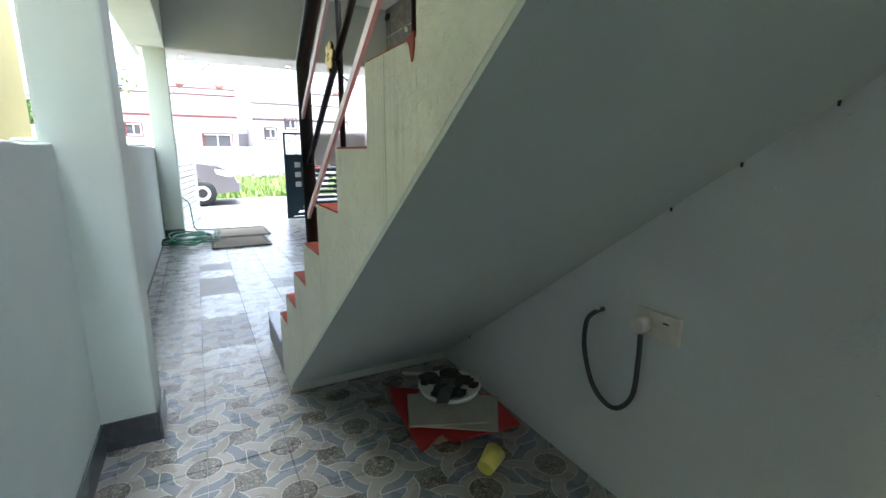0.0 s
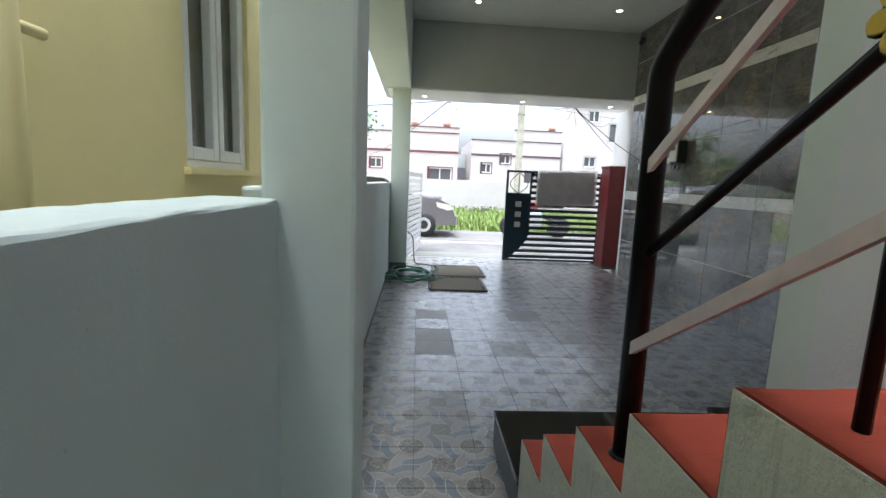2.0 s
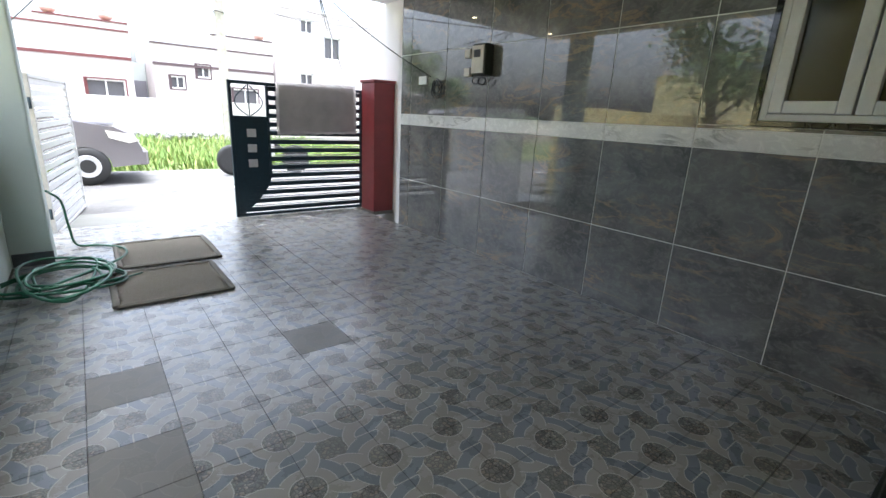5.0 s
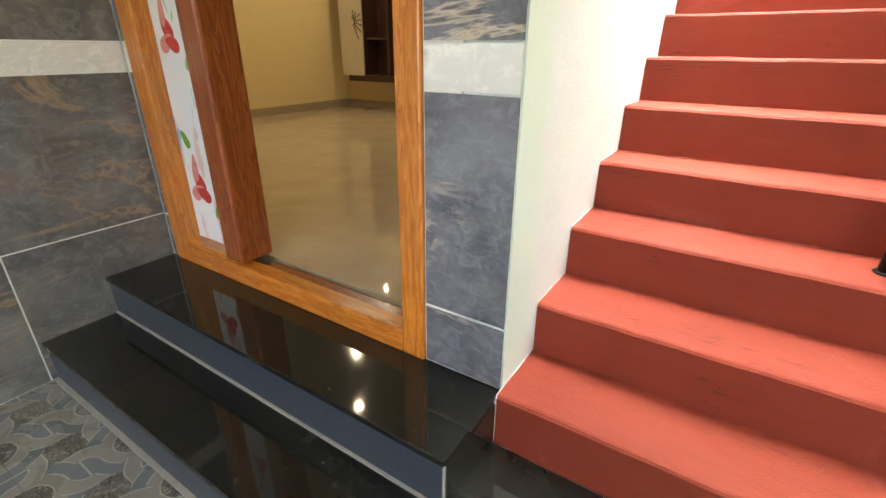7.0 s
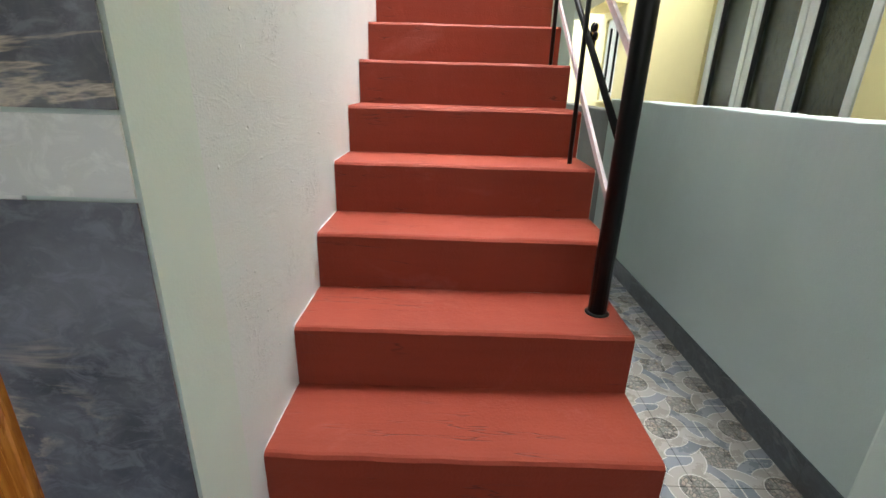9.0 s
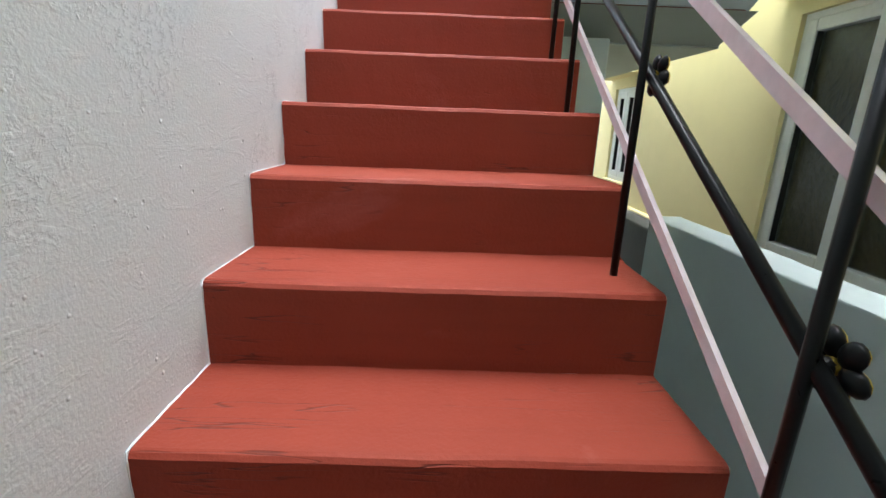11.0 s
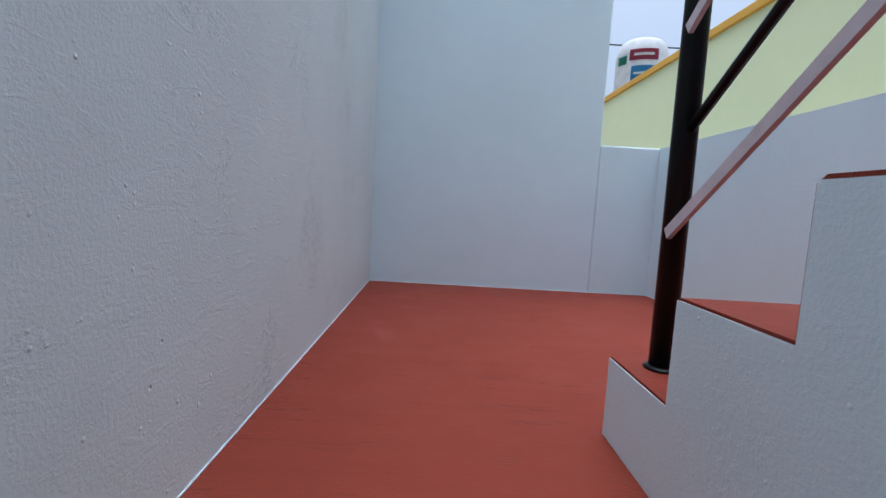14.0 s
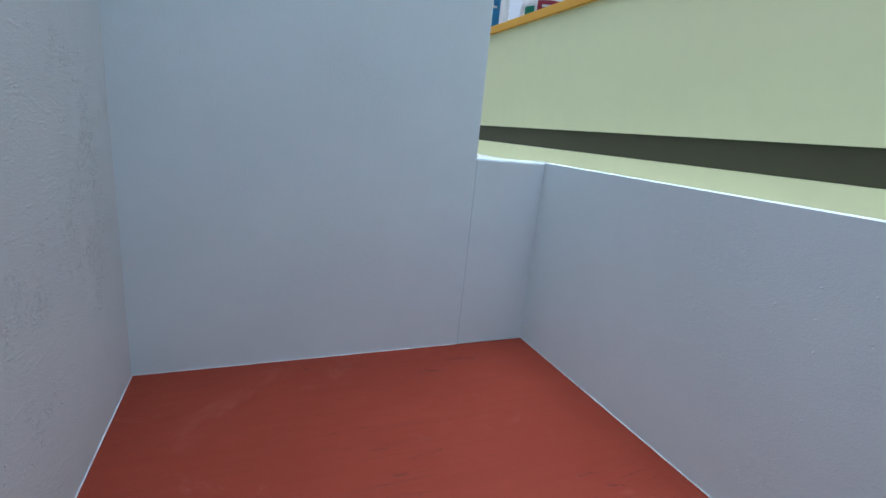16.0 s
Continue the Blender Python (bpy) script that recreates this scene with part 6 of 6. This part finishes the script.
for i in range(7):
    part("line", boxm(RX1 - 0.0135, RX1 - 0.0122, -0.22, 0.22, 1.28 + i * 0.09, 1.305 + i * 0.09), M_BEAM, cl, "grey printed bar")
for x, y in ((4.80, -0.16), (4.07, 0.575), (5.40, -1.5)):
    rlm = thing("room_downlight", (x, y, 3.09), "small lit warm downlight in the living room ceiling", "light", "room downlights")
    part("rim", lathe([(0.032, -0.006), (0.05, -0.008), (0.052, 0.0), (0.032, 0.0)], 18, None, (x, y, 3.099)), M_UPVC, rlm)
    part("lens", lathe([(0.005, -0.003), (0.031, -0.003), (0.031, -0.001)], 18, None, (x, y, 3.097)), M_LAMP, rlm, "glowing warm lens")
    la = new("room_lamp", bpy.data.lights.new("room_lamp", "AREA"))
    la.data.shape = 'DISK'
    la.data.energy, la.data.size, la.data.color = 0.65, 0.035, (1.0, 0.80, 0.52)
    la.matrix_world = look((x, y, 3.085), (x, y, 0))

# ---------------------------------------------------------------- rooftop tank
tk = thing("water_tank", (-2.66, -9.0, 2.66), "white plastic rooftop water tank with coloured labels", "tank", "rooftop tanks")
cx, cy, dz = -2.66, -9.0, -0.34
prof = [(0.46, 5.15)] + [(0.472 + 0.010 * (i % 2), 5.15 + 0.055 * (i + 1)) for i in range(19)] + [(0.455, 6.25), (0.42, 6.38), (0.33, 6.45), (0.17, 6.485), (0.15, 6.51), (0.04, 6.52)]
part("body", lathe(prof, 36, None, (cx, cy, dz)), plain("white_tank_plastic", (0.62, 0.62, 0.62), 0.5, 0, 0.1, 6), tk)


def tank_label(a0, a1, z0, z1, mat, name, r=0.487):
    bm = bmesh.new()
    n = 10
    z0, z1 = z0 + dz, z1 + dz
    lo = [bm.verts.new((cx + r * math.cos(radians(a0 + (a1 - a0) * i / n)), cy + r * math.sin(radians(a0 + (a1 - a0) * i / n)), z0)) for i in range(n + 1)]
    hi = [bm.verts.new((cx + r * math.cos(radians(a0 + (a1 - a0) * i / n)), cy + r * math.sin(radians(a0 + (a1 - a0) * i / n)), z1)) for i in range(n + 1)]
    for i in range(n):
        bm.faces.new((lo[i], lo[i + 1], hi[i + 1], hi[i]))
    bmesh.ops.solidify(bm, geom=bm.faces[:], thickness=0.003)
    return part(name, bm, mat, tk)


tank_label(40, 102, 6.00, 6.20, plain("tank_red_label", (0.32, 0.03, 0.06), 0.5), "red_label")
tank_label(50, 92, 6.08, 6.125, M_UPVC, "label_bar", 0.491)
tank_label(46, 104, 5.42, 5.90, plain("tank_blue_label", (0.05, 0.25, 0.48), 0.5), "blue_label")
tank_label(52, 96, 5.74, 5.78, M_UPVC, "label_bar", 0.491)
tank_label(56, 74, 5.56, 5.62, M_UPVC, "label_bar", 0.491)
tank_label(8, 34, 5.95, 6.11, plain("tank_green_label", (0.03, 0.26, 0.16), 0.5), "green_label")
part("stand", boxm(cx - 0.6, cx + 0.6, cy - 0.6, cy + 0.6, 2.66, 5.149 + dz), M_WHITE, tk)
copy_thing(tk, Matrix.Translation((-4.15, -9.3, 2.62)))
tagged(part("overhead_wire", tube([(0.6, -9.6, 6.22), (-8, -9.6, 6.34)], 0.016, 5), M_CABLE), "thin black overhead wire across the sky", "wire", "overhead wires")

# ---------------------------------------------------------------- wall tiles, each a piece
def tile_mesh(w, h, mat, key, cache={}):
    k = (round(w, 3), round(h, 3), key)
    if k not in cache:
        d = 0.0032
        bm = boxm(-d, 0, -w / 2 + 0.003, w / 2 - 0.003, -h / 2 + 0.003, h / 2 - 0.003)
        for v in bm.verts:
            if v.co.x < -0.002:
                v.co.y *= 1 - 0.001 / w
                v.co.z *= 1 - 0.001 / h
        cache[k] = mesh_of("wall_tile", bm, mat)
    return cache[k]


rows = [(0.0, 0.55, 0), (0.55, 1.145, 0), (1.145, 1.252, 1), (1.252, 1.85, 0), (1.85, 2.45, 0), (2.45, 2.555, 1), (2.555, 3.0, 0), (3.0, ZC - 0.001, 0)]
cols = [2.402] + [2.977 + 0.6 * k for k in range(8)] + [7.368]


def lay_tile(y0, y1, z0, z1, white):
    if y1 - y0 < 0.015 or z1 - z0 < 0.015:
        return
    ob = new("wall_tile", tile_mesh(y1 - y0, z1 - z0, M_BANDTILE if white else M_MARBLE, white))
    ob.parent = wall_tiled
    ob.matrix_basis = Matrix.Translation((XT + 0.0034, (y0 + y1) / 2, (z0 + z1) / 2))


for y0, y1 in zip(cols, cols[1:]):
    for z0, z1, white in rows:
        a, b = y0, y1
        if z0 < WZ1 and z1 > WZ0 and b > WY0 and a < WY1:
            # cut round the window
            if z0 < WZ0:
                lay_tile(a, b, z0, WZ0, white)
            if z1 > WZ1:
                lay_tile(a, b, max(z0, WZ1), z1, white)
            if a < WY0:
                lay_tile(a, WY0, max(z0, WZ0), min(z1, WZ1), white)
            if b > WY1:
                lay_tile(WY1, b, max(z0, WZ0), min(z1, WZ1), white)
        else:
            lay_tile(a, b, z0, z1, white)
wd = bpy.data.objects["wall_door"]
for x0, x1 in ((1.602, 1.858), (3.252, XT - 0.001)):
    for z0, z1, white in [(0.35, 0.545, 0)] + rows[1:]:
        bm = boxm(x0 + 0.002, x1 - 0.002, YD - 0.0034, YD, z0 + 0.003, z1 - 0.003)
        part("wall_tile", bm, M_BANDTILE if white else M_SLATE, wd)
for z0, z1, white in rows:
    if z1 > 2.48:
        part("wall_tile", boxm(1.862, 3.248, YD - 0.0034, YD, max(z0, 2.483) + 0.003, z1 - 0.003), M_BANDTILE if white else M_SLATE, wd)

# dark skirting tiles along the compound wall
SK = 0.125
for k in range(9):
    y0 = -0.80 + 0.315 * k
    part("skirting_tile", boxm(XC + 0.0155, XC + 0.023, y0, y0 + 0.313, 0.0, SK), M_SKIRT, bpy.data.objects["wall_compound"])
part("skirting_tile", boxm(XC + 0.024, 0.150, 2.027, 2.0345, 0.0, SK), M_SKIRT, bpy.data.objects["pillar_porch_inner"])
part("skirting_tile", boxm(0.1555, 0.163, 2.027, 2.272, 0.0, SK), M_SKIRT, bpy.data.objects["pillar_porch_inner"])
part("skirting_tile", boxm(XC - 0.02, 0.165, 7.392, 7.399, 0.0, 0.10), M_SKIRT, bpy.data.objects["pillar_porch_outer"])

# ---------------------------------------------------------------- floor tiles, each a piece
floor_ob = bpy.data.objects["floor"]
cache = {}
rest = []
PLAIN = {(1, 13), (1, 14), (1, 16), (4, 16)}
DULL = {(3, 13), (5, 14), (1, 10), (1, 9), (2, 7)}
ORIGIN_X, ORIGIN_Y = 0.02, 0.23


def floor_tile(x0, x1, y0, y1, flat):
    key = (round(x1 - x0, 3), round(y1 - y0, 3), flat)
    if key not in cache:
        w, d = key[0] / 2 - 0.0006, key[1] / 2 - 0.0006
        bm = boxm(-w, w, -d, d, -0.008, 0.0)
        for v in bm.verts:
            if v.co.z > -0.004:
                v.co.x *= 1 - 0.0006 / w
                v.co.y *= 1 - 0.0006 / d
        cache[key] = mesh_of("floor_tile", bm, (M_FLOOR, M_FLOORDULL, M_FLOORPLAIN)[flat])
    ob = new("floor_tile", cache[key])
    ob.parent = floor_ob
    ob.matrix_basis = Matrix.Translation(((x0 + x1) / 2, (y0 + y1) / 2, 0))


far_bm = bmesh.new()
for i in range(-1, 12):
    for j in range(-8, 29):
        x0, x1 = max(ORIGIN_X + 0.3 * i, XC - 0.012), min(ORIGIN_X + 0.3 * (i + 1), XT + 0.004)
        y0, y1 = ORIGIN_Y + 0.3 * j, min(ORIGIN_Y + 0.3 * (j + 1), 8.62)
        if x1 - x0 < 0.01 or y1 - y0 < 0.01:
            continue
        if y1 <= YD + 0.1 and x0 > XH - 0.01:
            continue
        if y1 <= YD + 0.1:
            x1 = min(x1, XH - 0.001)
        if x0 > 0.8 and y0 > 2.4 and y1 < 2.95:
            continue
        if y0 > 6.9 or y0 < -0.9:
            box(far_bm, x0 + 0.0007, x1 - 0.0006, y0 + 0.0007, y1 - 0.0006, -0.008, 0.0)
        else:
            floor_tile(x0, x1, y0, y1, 2 if (i, j) in PLAIN else int((i, j) in DULL))
tagged(part("far_floor_tiles", far_bm, M_FLOOR, floor_ob), kind="stuff")
